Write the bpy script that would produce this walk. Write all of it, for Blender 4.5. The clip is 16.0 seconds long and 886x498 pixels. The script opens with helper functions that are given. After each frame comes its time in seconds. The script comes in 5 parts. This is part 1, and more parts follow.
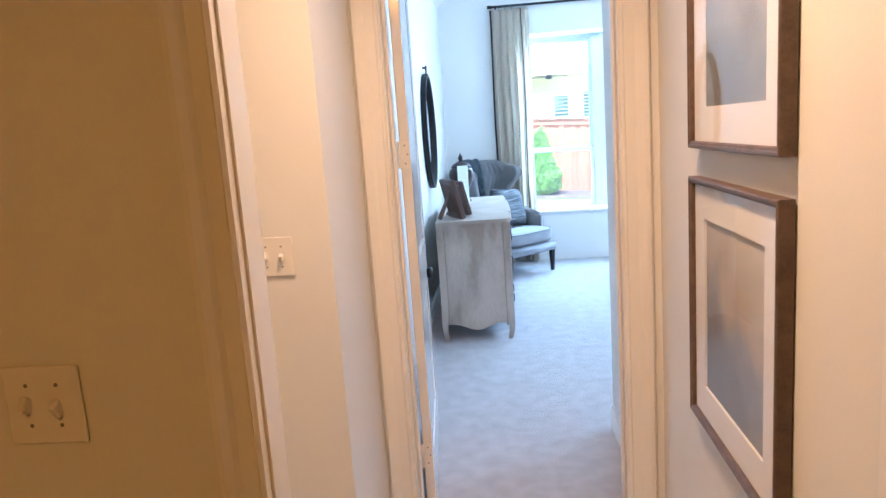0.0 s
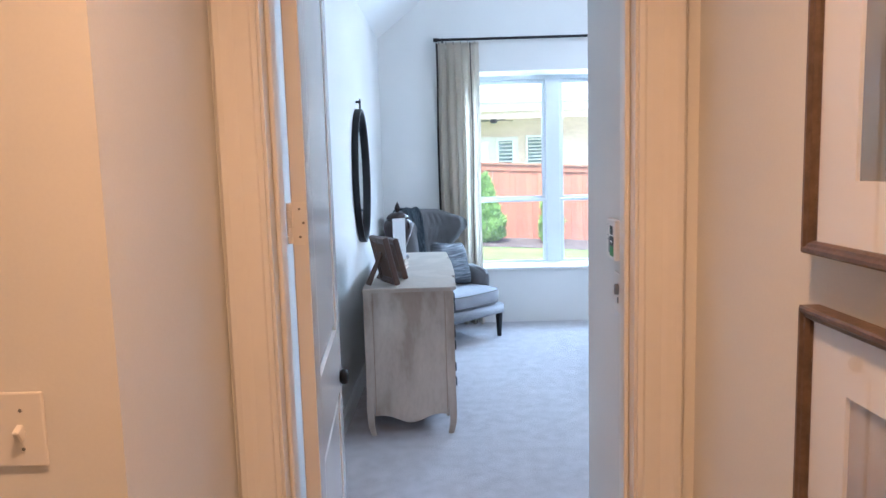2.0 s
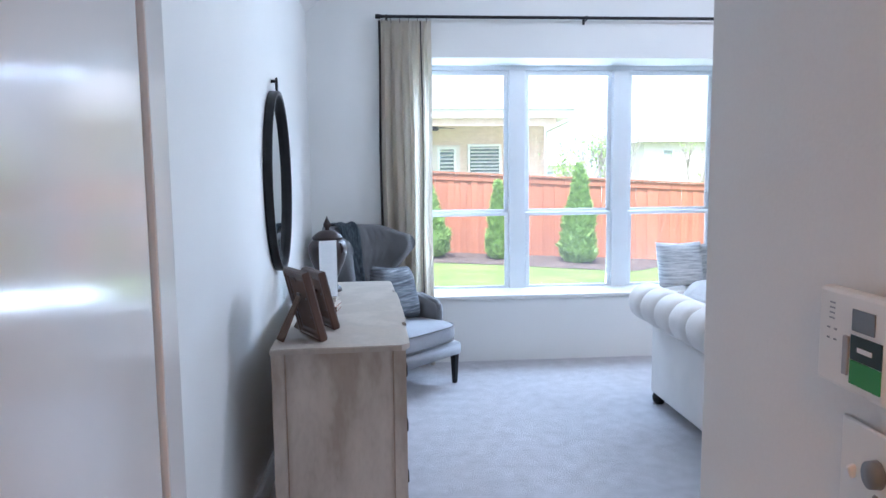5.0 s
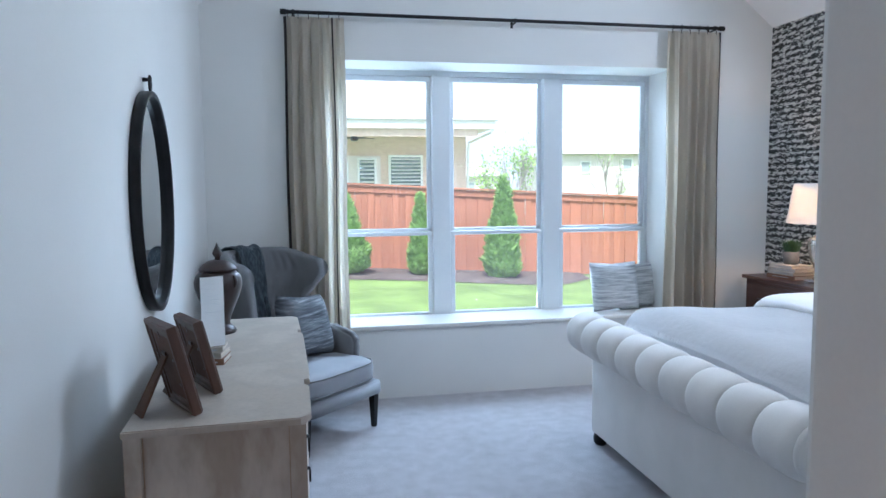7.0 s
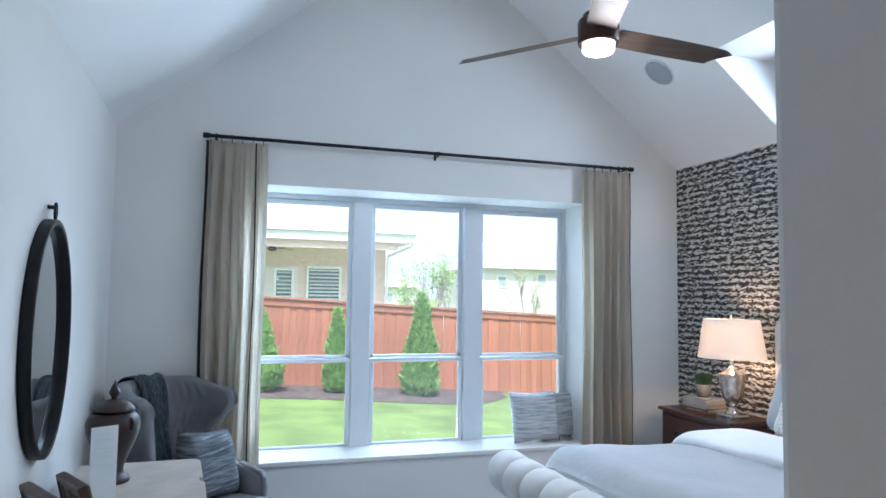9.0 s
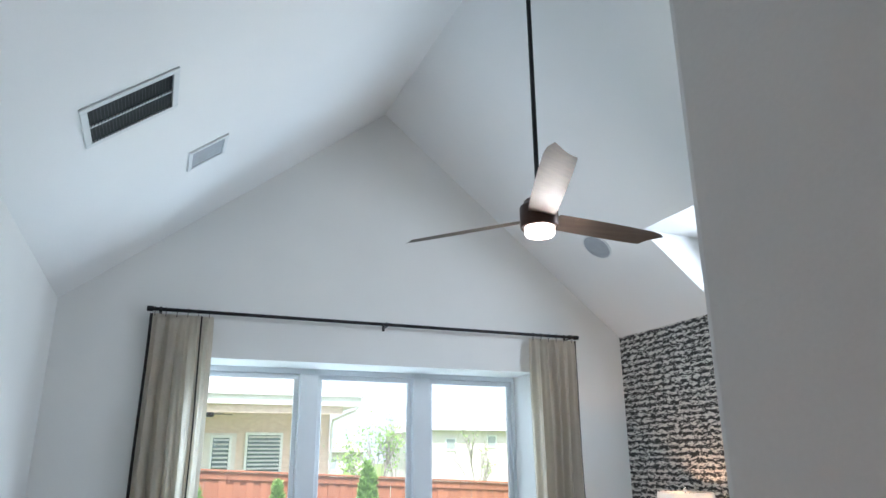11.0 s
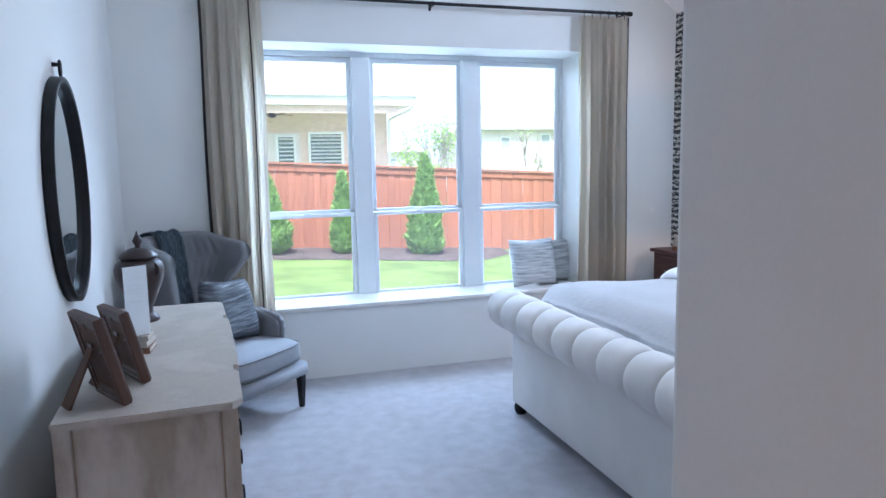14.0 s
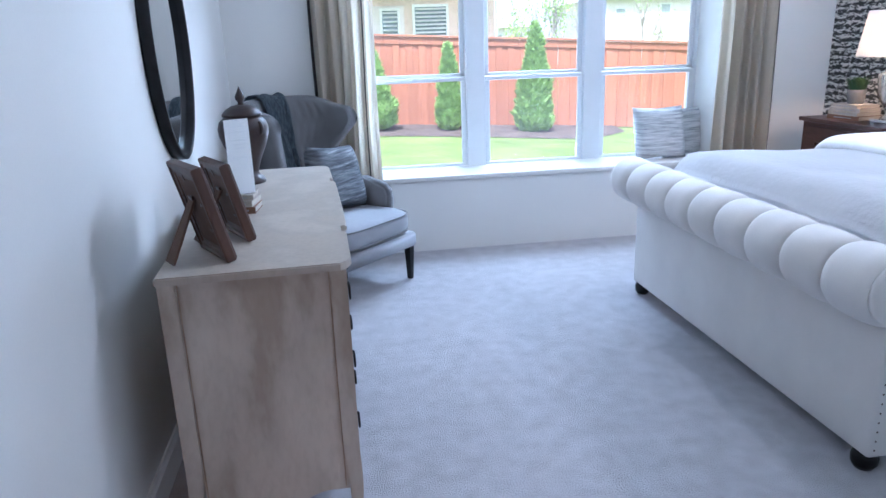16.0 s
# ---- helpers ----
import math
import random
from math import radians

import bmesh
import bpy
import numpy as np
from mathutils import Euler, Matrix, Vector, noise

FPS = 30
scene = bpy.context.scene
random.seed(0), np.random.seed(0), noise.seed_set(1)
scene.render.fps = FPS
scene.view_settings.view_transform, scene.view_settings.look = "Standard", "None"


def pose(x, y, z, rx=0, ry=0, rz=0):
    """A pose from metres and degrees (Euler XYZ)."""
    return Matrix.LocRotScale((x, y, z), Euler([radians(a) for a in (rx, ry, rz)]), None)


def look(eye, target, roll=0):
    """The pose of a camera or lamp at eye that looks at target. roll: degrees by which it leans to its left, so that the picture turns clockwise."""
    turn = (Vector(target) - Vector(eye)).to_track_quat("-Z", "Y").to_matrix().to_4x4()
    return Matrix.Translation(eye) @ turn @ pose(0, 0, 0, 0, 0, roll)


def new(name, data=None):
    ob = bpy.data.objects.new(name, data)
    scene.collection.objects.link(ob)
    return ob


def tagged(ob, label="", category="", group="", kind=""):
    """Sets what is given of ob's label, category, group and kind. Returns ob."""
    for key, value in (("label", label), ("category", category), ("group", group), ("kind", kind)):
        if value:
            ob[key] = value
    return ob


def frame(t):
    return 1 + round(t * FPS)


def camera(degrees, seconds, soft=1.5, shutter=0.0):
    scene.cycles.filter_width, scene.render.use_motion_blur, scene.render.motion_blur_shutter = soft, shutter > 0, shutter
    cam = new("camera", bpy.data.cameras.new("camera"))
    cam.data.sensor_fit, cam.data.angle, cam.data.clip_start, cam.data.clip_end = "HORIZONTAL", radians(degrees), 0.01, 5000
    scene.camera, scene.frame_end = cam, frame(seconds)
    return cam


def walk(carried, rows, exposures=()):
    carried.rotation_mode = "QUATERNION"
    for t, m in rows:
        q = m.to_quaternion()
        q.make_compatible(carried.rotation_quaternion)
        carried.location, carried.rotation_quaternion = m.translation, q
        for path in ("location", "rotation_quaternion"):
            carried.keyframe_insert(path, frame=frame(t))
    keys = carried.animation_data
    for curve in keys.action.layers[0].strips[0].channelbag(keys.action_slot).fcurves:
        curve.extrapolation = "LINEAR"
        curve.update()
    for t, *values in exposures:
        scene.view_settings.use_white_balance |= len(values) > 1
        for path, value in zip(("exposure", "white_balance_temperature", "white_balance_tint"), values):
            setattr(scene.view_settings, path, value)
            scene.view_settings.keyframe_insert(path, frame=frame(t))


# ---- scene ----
cam = camera(65.7, 16.0)
PATH = [
    (0, (0.097, -1.217, 1.528), (-0.111, 0.744, 1.194), -4.0),
    (0.5, (0.079, -1.084, 1.546), (-0.112, 0.887, 1.264), -3.1),
    (1, (0.022, -0.831, 1.573), (-0.084, 1.150, 1.323), -3.1),
    (1.5, (0.026, -0.563, 1.562), (-0.007, 1.423, 1.327), -2.4),
    (2, (0.075, -0.289, 1.575), (0.045, 1.698, 1.345), -1.6),
    (2.5, (0.026, 0.042, 1.536), (0.043, 2.029, 1.305), -1.3),
    (3, (-0.009, 0.317, 1.541), (0.061, 2.305, 1.337), -2.3),
    (3.5, (0.025, 0.500, 1.558), (0.076, 2.491, 1.373), -2.1),
    (4, (0.023, 0.685, 1.547), (0.077, 2.677, 1.382), -1.4),
    (4.2, (0.008, 0.752, 1.548), (0.088, 2.742, 1.375), -1.2),
    (6.3, (0.054, 1.355, 1.586), (0.293, 3.329, 1.368), -0.1),
    (6.5, (0.068, 1.423, 1.595), (0.335, 3.394, 1.386), -0.2),
    (7, (0.094, 1.554, 1.597), (0.475, 3.509, 1.419), -0.5),
    (7.5, (0.101, 1.622, 1.590), (0.590, 3.554, 1.422), 0.1),
    (8, (0.084, 1.648, 1.618), (0.619, 3.570, 1.486), 0.3),
    (8.5, (0.081, 1.643, 1.670), (0.650, 3.560, 1.662), 0.7),
    (9, (0.088, 1.626, 1.732), (0.699, 3.525, 1.873), 0.8),
    (9.5, (0.094, 1.621, 1.802), (0.752, 3.495, 2.040), 0.9),
    (10, (0.068, 1.599, 1.873), (0.768, 3.444, 2.198), 1.1),
    (10.2, (0.054, 1.607, 1.893), (0.766, 3.439, 2.261), 0.9),
    (12.3, (0.081, 1.550, 1.683), (0.807, 3.222, 2.506), -2.3),
    (12.5, (0.075, 1.545, 1.690), (0.803, 3.219, 2.506), -2.6),
    (13, (0.067, 1.526, 1.843), (0.789, 3.314, 2.374), -1.5),
    (13.5, (0.059, 1.496, 1.786), (0.752, 3.369, 1.888), -1.7),
    (14, (0.069, 1.454, 1.640), (0.664, 3.347, 1.389), -1.0),
    (14.5, (0.061, 1.419, 1.552), (0.544, 3.294, 1.049), 0.5),
    (15, (0.058, 1.404, 1.517), (0.458, 3.275, 0.933), -0.7),
    (15.5, (0.065, 1.554, 1.502), (0.380, 3.438, 0.908), -2.0),
    (16, (0.069, 1.742, 1.496), (0.352, 3.637, 0.921), -1.9),
]
walk(cam, [(t, look(e, g, r)) for t, e, g, r in PATH],
     [(0, 2.2, 4350, -1), (1.2, 1.8, 4430, 1), (2.5, 1.5, 4950, 8), (3.2, 1.3, 5000, 10), (4.2, 1.45, 5000, 10), (6.3, 1.03, 4950, 5), (8, 0.86, 4900, 4), (10, 0.78, 5150, 3),
      (12.5, 1.13, 5500, 3), (13.2, 1.11, 5200, 3), (14, 1.08, 4820, 8), (15, 1.24, 4700, 10), (16, 1.30, 4800, 10)])

# ---- world, sun, large lights ----
world = bpy.data.worlds.new("sky_world")
scene.world = world
world.use_nodes = True
_wn = world.node_tree.nodes
_sky = _wn.new("ShaderNodeTexSky")
_sky.sky_type, _sky.sun_disc = "NISHITA", False
_sky.sun_elevation, _sky.sun_rotation = radians(58), radians(198)
_sky.air_density, _sky.dust_density = 1.0, 5.0
# thin white haze over the whole sky
_haze = _wn.new("ShaderNodeMix")
_haze.data_type = "RGBA"
_haze.inputs[0].default_value = 0.55
_haze.inputs[7].default_value = (7.4, 7.1, 6.9, 1)
world.node_tree.links.new(_sky.outputs[0], _haze.inputs[6])
world.node_tree.links.new(_haze.outputs[2], _wn["Background"].inputs[0])
_wn["Background"].inputs[1].default_value = 0.15


def lamp(name, kind, m, power, colour, size=(0.1, 0.1), spread=None, angle=None):
    data = bpy.data.lights.new(name, kind)
    data.energy, data.color = power, colour
    if kind == "AREA":
        data.shape, data.size, data.size_y = "RECTANGLE", size[0], size[1]
        if spread:
            data.spread = radians(spread)
    elif kind == "SUN":
        data.angle = radians(angle)
    else:
        data.shadow_soft_size = size[0]
    ob = new(name, data)
    ob.matrix_world = m
    return ob


lamp("sun", "SUN", look((-4, -12, 20), (0, 0, 0)), 4.0, (1.0, 0.87, 0.70), angle=0.6)
# skylight and lawn bounce entering by the window opening
lamp("window_skylight", "AREA", look((2.45, 7.80, 3.05), (-0.55, 3.0, 1.1)), 106, (0.84, 0.92, 1.0), (2.7, 0.9), 125)
lamp("window_ground_light", "AREA", look((2.35, 7.75, 0.10), (-0.2, 3.9, 2.2)), 62, (0.88, 0.95, 0.98), (2.7, 0.8), 130)
lamp("dormer_skylight", "AREA", look((3.80, 4.49, 3.14), (3.0, 4.49, 2.7)), 20, (0.98, 0.97, 1.0), (1.2, 0.3), 172)
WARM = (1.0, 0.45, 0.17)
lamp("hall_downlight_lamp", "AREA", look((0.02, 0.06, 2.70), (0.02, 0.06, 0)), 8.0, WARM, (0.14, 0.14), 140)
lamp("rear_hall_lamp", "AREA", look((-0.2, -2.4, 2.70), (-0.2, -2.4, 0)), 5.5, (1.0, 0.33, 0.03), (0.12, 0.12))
lamp("table_lamp_bulb", "POINT", pose(3.58, 5.70, 1.45), 6.5, (1.0, 0.55, 0.27), (0.03, 0.03))
lamp("fan_lamp_bulb", "POINT", pose(1.745, 4.42, 2.86), 14.0, (1.0, 0.80, 0.66), (0.08, 0.08))


# ---- materials ----
def nodes_of(name):
    m = bpy.data.materials.new(name)
    m.use_nodes = True
    n = m.node_tree.nodes
    return m, n, m.node_tree.links, n["Principled BSDF"]


def ramp(n, stops):
    r = n.new("ShaderNodeValToRGB")
    while len(r.color_ramp.elements) < len(stops):
        r.color_ramp.elements.new(0.5)
    for e, (p, c) in zip(r.color_ramp.elements, stops):
        e.position, e.color = p, (*c, 1)
    return r


def mat(name, base, rough=0.6, metal=0.0, vary=0.12, scale=6.0, fine=90.0, bump=0.15, bump_scale=None, stretch=(1, 1, 1), tone=None, sheen=0.0, depth=0.004, by_object=0.0):
    """A painted, woven or wooden surface: broad variation, fine grain, bump."""
    m, n, l, b = nodes_of(name)
    tc = n.new("ShaderNodeTexCoord")
    mp = n.new("ShaderNodeMapping")
    mp.inputs["Scale"].default_value = stretch
    l.new(tc.outputs["Object"], mp.inputs[0])
    big, small = n.new("ShaderNodeTexNoise"), n.new("ShaderNodeTexNoise")
    for t, sc, d in ((big, scale, 4), (small, fine, 3)):
        t.inputs["Scale"].default_value, t.inputs["Detail"].default_value = sc, d
        l.new(mp.outputs[0], t.inputs[0])
    dark = tuple(c * (1 - vary) for c in base) if tone is None else tone
    light = tuple(min(1, c * (1 + vary * 0.6)) for c in base)
    r = ramp(n, [(0.3, dark), (0.7, light)])
    mix = n.new("ShaderNodeMath")
    mix.operation = "MULTIPLY_ADD"
    l.new(small.outputs[0], mix.inputs[0])
    mix.inputs[1].default_value = 0.35
    add = n.new("ShaderNodeMath")
    add.operation = "MULTIPLY_ADD"
    l.new(big.outputs[0], add.inputs[0])
    add.inputs[1].default_value, add.inputs[2].default_value = 0.9, -0.125
    l.new(add.outputs[0], mix.inputs[2])
    l.new(mix.outputs[0], r.inputs[0])
    out = r.outputs[0]
    if by_object:
        oi, hs, mr = n.new("ShaderNodeObjectInfo"), n.new("ShaderNodeHueSaturation"), n.new("ShaderNodeMapRange")
        mr.inputs[3].default_value, mr.inputs[4].default_value = 1 - by_object, 1 + by_object
        l.new(oi.outputs["Random"], mr.inputs[0])
        l.new(mr.outputs[0], hs.inputs["Value"])
        l.new(out, hs.inputs["Color"])
        out = hs.outputs[0]
    l.new(out, b.inputs["Base Color"])
    b.inputs["Roughness"].default_value, b.inputs["Metallic"].default_value = rough, metal
    if sheen:
        b.inputs["Sheen Weight"].default_value = sheen
    if bump:
        bt = n.new("ShaderNodeTexNoise")
        bt.inputs["Scale"].default_value, bt.inputs["Detail"].default_value = bump_scale or fine, 4
        l.new(mp.outputs[0], bt.inputs[0])
        bp = n.new("ShaderNodeBump")
        bp.inputs["Strength"].default_value, bp.inputs["Distance"].default_value = bump, depth
        l.new(bt.outputs[0], bp.inputs["Height"])
        l.new(bp.outputs[0], b.inputs["Normal"])
    return m


def glow(name, colour, strength):
    m, n, l, b = nodes_of(name)
    b.inputs["Base Color"].default_value = (*colour, 1)
    b.inputs["Emission Color"].default_value, b.inputs["Emission Strength"].default_value = (*colour, 1), strength
    return m


def glass(name, veil=0.05, tint=(0.95, 0.98, 0.97), shine=None):
    m, n, l, b = nodes_of(name)
    n.remove(b)
    tr, gl, df = n.new("ShaderNodeBsdfTransparent"), n.new("ShaderNodeBsdfGlossy"), n.new("ShaderNodeBsdfTranslucent")
    tr.inputs[0].default_value = (*tint, 1)
    gl.inputs["Roughness"].default_value = 0.02
    df.inputs[0].default_value = (0.9, 0.93, 1.0, 1)
    fr, m1, m2 = n.new("ShaderNodeFresnel"), n.new("ShaderNodeMixShader"), n.new("ShaderNodeMixShader")
    fr.inputs[0].default_value = 1.3
    l.new(fr.outputs[0], m1.inputs[0]), l.new(tr.outputs[0], m1.inputs[1]), l.new(gl.outputs[0], m1.inputs[2])
    if shine is not None:
        l.remove(m1.inputs[0].links[0])
        m1.inputs[0].default_value = shine
    # translucent white share lays a bright glare veil over the view outside
    m2.inputs[0].default_value = veil
    l.new(m1.outputs[0], m2.inputs[1]), l.new(df.outputs[0], m2.inputs[2])
    l.new(m2.outputs[0], n["Material Output"].inputs[0])
    return m


def lets_light(m, share, gain=1.0):
    """Lets part of the light through a thin cloth, paper or leaf."""
    n, l = m.node_tree.nodes, m.node_tree.links
    b = n["Principled BSDF"]
    tl, mx = n.new("ShaderNodeBsdfTranslucent"), n.new("ShaderNodeMixShader")
    src = b.inputs["Base Color"].links[0].from_socket
    l.new(src, tl.inputs[0])
    mx.inputs[0].default_value = share
    l.new(b.outputs[0], mx.inputs[1]), l.new(tl.outputs[0], mx.inputs[2])
    l.new(mx.outputs[0], n["Material Output"].inputs[0])
    return m


def striped(name, colours, stretch, scale, rough=0.85, bump=0.4):
    """Woven slub stripes: long thin bands of several tones."""
    m, n, l, b = nodes_of(name)
    tc, mp, t = n.new("ShaderNodeTexCoord"), n.new("ShaderNodeMapping"), n.new("ShaderNodeTexNoise")
    mp.inputs["Scale"].default_value = stretch
    t.inputs["Scale"].default_value, t.inputs["Detail"].default_value, t.inputs["Roughness"].default_value = scale, 6, 0.7
    l.new(tc.outputs["Object"], mp.inputs[0]), l.new(mp.outputs[0], t.inputs[0])
    k = len(colours)
    r = ramp(n, [(0.32 + 0.36 * i / (k - 1), c) for i, c in enumerate(colours)])
    l.new(t.outputs[0], r.inputs[0]), l.new(r.outputs[0], b.inputs["Base Color"])
    b.inputs["Roughness"].default_value = rough
    bp = n.new("ShaderNodeBump")
    bp.inputs["Strength"].default_value, bp.inputs["Distance"].default_value = bump, 0.004
    l.new(t.outputs[0], bp.inputs["Height"]), l.new(bp.outputs[0], b.inputs["Normal"])
    return m


def wallpaper(name):
    """Torn charcoal brush strokes in rows on cream paper."""
    m, n, l, b = nodes_of(name)
    tc, mp = n.new("ShaderNodeTexCoord"), n.new("ShaderNodeMapping")
    l.new(tc.outputs["Object"], mp.inputs[0])
    mp.inputs["Scale"].default_value = (1, 1, 1)
    warp = n.new("ShaderNodeTexNoise")
    warp.inputs["Scale"].default_value, warp.inputs["Detail"].default_value = 9, 3
    l.new(mp.outputs[0], warp.inputs[0])
    mixv = n.new("ShaderNodeMix")
    mixv.data_type, mixv.blend_type = "RGBA", "LINEAR_LIGHT"
    mixv.inputs[0].default_value = 0.022
    l.new(mp.outputs[0], mixv.inputs[6]), l.new(warp.outputs["Color"], mixv.inputs[7])
    st = n.new("ShaderNodeMapping")
    st.inputs["Scale"].default_value = (1, 21, 66)
    l.new(mixv.outputs[2], st.inputs[0])
    t = n.new("ShaderNodeTexNoise")
    t.inputs["Scale"].default_value, t.inputs["Detail"].default_value, t.inputs["Roughness"].default_value = 1.0, 6, 0.70
    l.new(st.outputs[0], t.inputs[0])
    wv = n.new("ShaderNodeTexWave")
    wv.bands_direction = "Z"
    wv.inputs["Scale"].default_value, wv.inputs["Distortion"].default_value, wv.inputs["Detail"].default_value = 6.4, 2.4, 3
    wv.inputs["Detail Scale"].default_value = 2.2
    l.new(mp.outputs[0], wv.inputs[0])
    ad = n.new("ShaderNodeMath")
    ad.operation = "MULTIPLY_ADD"
    l.new(wv.outputs["Fac"], ad.inputs[0])
    ad.inputs[1].default_value = 0.13
    l.new(t.outputs[0], ad.inputs[2])
    r = ramp(n, [(0.525, (0.024, 0.026, 0.027)), (0.565, (0.10, 0.10, 0.10)), (0.595, (0.50, 0.48, 0.44)), (0.67, (0.66, 0.64, 0.59))])
    l.new(ad.outputs[0], r.inputs[0]), l.new(r.outputs[0], b.inputs["Base Color"])
    b.inputs["Roughness"].default_value = 0.75
    return m


def distressed(name, base, stain):
    m, n, l, b = nodes_of(name)
    tc, mp = n.new("ShaderNodeTexCoord"), n.new("ShaderNodeMapping")
    mp.inputs["Scale"].default_value = (1, 1, 0.38)
    l.new(tc.outputs["Object"], mp.inputs[0])
    big, small = n.new("ShaderNodeTexNoise"), n.new("ShaderNodeTexNoise")
    big.inputs["Scale"].default_value, big.inputs["Detail"].default_value = 5.0, 5
    small.inputs["Scale"].default_value, small.inputs["Detail"].default_value = 60, 4
    l.new(mp.outputs[0], big.inputs[0]), l.new(mp.outputs[0], small.inputs[0])
    r = ramp(n, [(0.36, stain), (0.45, tuple(c * 0.84 for c in base)), (0.60, base)])
    l.new(big.outputs[0], r.inputs[0])
    r2 = ramp(n, [(0.30, (0.72, 0.70, 0.66)), (0.55, (1, 1, 1))])
    l.new(small.outputs[0], r2.inputs[0])
    mx = n.new("ShaderNodeMix")
    mx.data_type, mx.blend_type = "RGBA", "MULTIPLY"
    mx.inputs[0].default_value = 0.28
    l.new(r.outputs[0], mx.inputs[6]), l.new(r2.outputs[0], mx.inputs[7])
    l.new(mx.outputs[2], b.inputs["Base Color"])
    b.inputs["Roughness"].default_value = 0.42
    bp = n.new("ShaderNodeBump")
    bp.inputs["Strength"].default_value, bp.inputs["Distance"].default_value = 0.2, 0.002
    l.new(small.outputs[0], bp.inputs["Height"]), l.new(bp.outputs[0], b.inputs["Normal"])
    return m


def bricks(name):
    m, n, l, b = nodes_of(name)
    tc, mp, t = n.new("ShaderNodeTexCoord"), n.new("ShaderNodeMapping"), n.new("ShaderNodeTexBrick")
    mp.inputs["Rotation"].default_value = (radians(90), 0, 0)
    l.new(tc.outputs["Object"], mp.inputs[0]), l.new(mp.outputs[0], t.inputs[0])
    t.inputs["Color1"].default_value, t.inputs["Color2"].default_value = (0.84, 0.66, 0.55, 1), (0.72, 0.54, 0.44, 1)
    t.inputs["Mortar"].default_value = (0.74, 0.64, 0.56, 1)
    t.inputs["Scale"].default_value, t.inputs["Mortar Size"].default_value = 4.4, 0.02
    l.new(t.outputs[0], b.inputs["Base Color"])
    b.inputs["Roughness"].default_value = 0.9
    bp = n.new("ShaderNodeBump")
    bp.inputs["Distance"].default_value = 0.01
    l.new(t.outputs["Fac"], bp.inputs["Height"])
    bp.invert = True
    l.new(bp.outputs[0], b.inputs["Normal"])
    return m


def print_art(name, seed, top, mid, low):
    """A misty shore in soft bands, printed on paper."""
    m, n, l, b = nodes_of(name)
    tc, sx, t = n.new("ShaderNodeTexCoord"), n.new("ShaderNodeSeparateXYZ"), n.new("ShaderNodeTexNoise")
    t.noise_dimensions = "4D"
    t.inputs["W"].default_value, t.inputs["Scale"].default_value, t.inputs["Detail"].default_value = seed, 5, 6
    l.new(tc.outputs["Object"], sx.inputs[0]), l.new(tc.outputs["Object"], t.inputs[0])
    a1, a2 = n.new("ShaderNodeMath"), n.new("ShaderNodeMath")
    a1.operation = a2.operation = "MULTIPLY_ADD"
    dg = n.new("ShaderNodeMath")
    dg.operation = "MULTIPLY_ADD"
    l.new(sx.outputs["Y"], dg.inputs[0]), l.new(sx.outputs["Z"], dg.inputs[2])
    dg.inputs[1].default_value = -0.45
    l.new(dg.outputs[0], a1.inputs[0])
    a1.inputs[1].default_value, a1.inputs[2].default_value = 1.5, -0.15
    l.new(t.outputs[0], a2.inputs[0])
    a2.inputs[1].default_value = 0.8
    l.new(a1.outputs[0], a2.inputs[2])
    r = ramp(n, [(0.0, low), (0.20, tuple(c * 1.6 for c in low)), (0.34, mid), (0.50, tuple(c * 0.82 for c in top)), (0.64, top), (1.0, tuple(min(1, c * 1.15) for c in top))])
    l.new(a2.outputs[0], r.inputs[0]), l.new(r.outputs[0], b.inputs["Base Color"])
    b.inputs["Roughness"].default_value = 0.8
    return m


PAINT = mat("wall_paint", (0.74, 0.74, 0.72), 0.72, vary=0.04, scale=1.2, fine=160, bump=0.12, depth=0.002)
CEIL = mat("ceiling_paint", (0.80, 0.80, 0.79), 0.85, vary=0.03, scale=1.0, fine=140, bump=0.15, depth=0.002)
TRIM = mat("trim_enamel", (0.78, 0.77, 0.74), 0.28, vary=0.03, scale=3, fine=40, bump=0.04, depth=0.002)
DOORP = mat("door_enamel", (0.78, 0.78, 0.77), 0.125, vary=0.03, scale=3, fine=9, bump=0.05, depth=0.0015)
DOORP.node_tree.nodes["Principled BSDF"].inputs["IOR"].default_value = 1.62
CARPET = mat("carpet_pile", (0.462, 0.455, 0.482), 0.95, vary=0.17, scale=11, fine=150, bump=0.7, bump_scale=170, depth=0.018, sheen=0.3)
PAPER = wallpaper("wallpaper_strokes")
VINYL = mat("window_vinyl", (0.72, 0.75, 0.78), 0.35, vary=0.03, scale=4, fine=50, bump=0.03, depth=0.001)
GLASS = glass("window_glass", 0.009, (0.985, 0.985, 0.985))
PICGLASS = glass("picture_glass", 0.0, (1, 1, 1), 0.10)
BLACK = mat("black_iron", (0.018, 0.018, 0.019), 0.42, 0.6, vary=0.3, scale=12, fine=120, bump=0.15, depth=0.001)
BRONZE = mat("dark_bronze", (0.055, 0.03, 0.022), 0.35, 0.75, vary=0.25, scale=14, fine=120, bump=0.05, depth=0.001)
DRESS = distressed("distressed_cream_paint", (0.56, 0.50, 0.43), (0.36, 0.30, 0.24))
DRESSTOP = distressed("worn_cream_top", (0.52, 0.465, 0.40), (0.46, 0.405, 0.34))
DRESSEDGE = mat("worn_and_shaded_edge", (0.36, 0.28, 0.21), 0.5, vary=0.3, scale=20, fine=120, bump=0.2, depth=0.002)
DARKWOOD = mat("dark_carved_wood", (0.030, 0.015, 0.012), 0.48, vary=0.35, scale=16, fine=80, bump=0.4, depth=0.004)
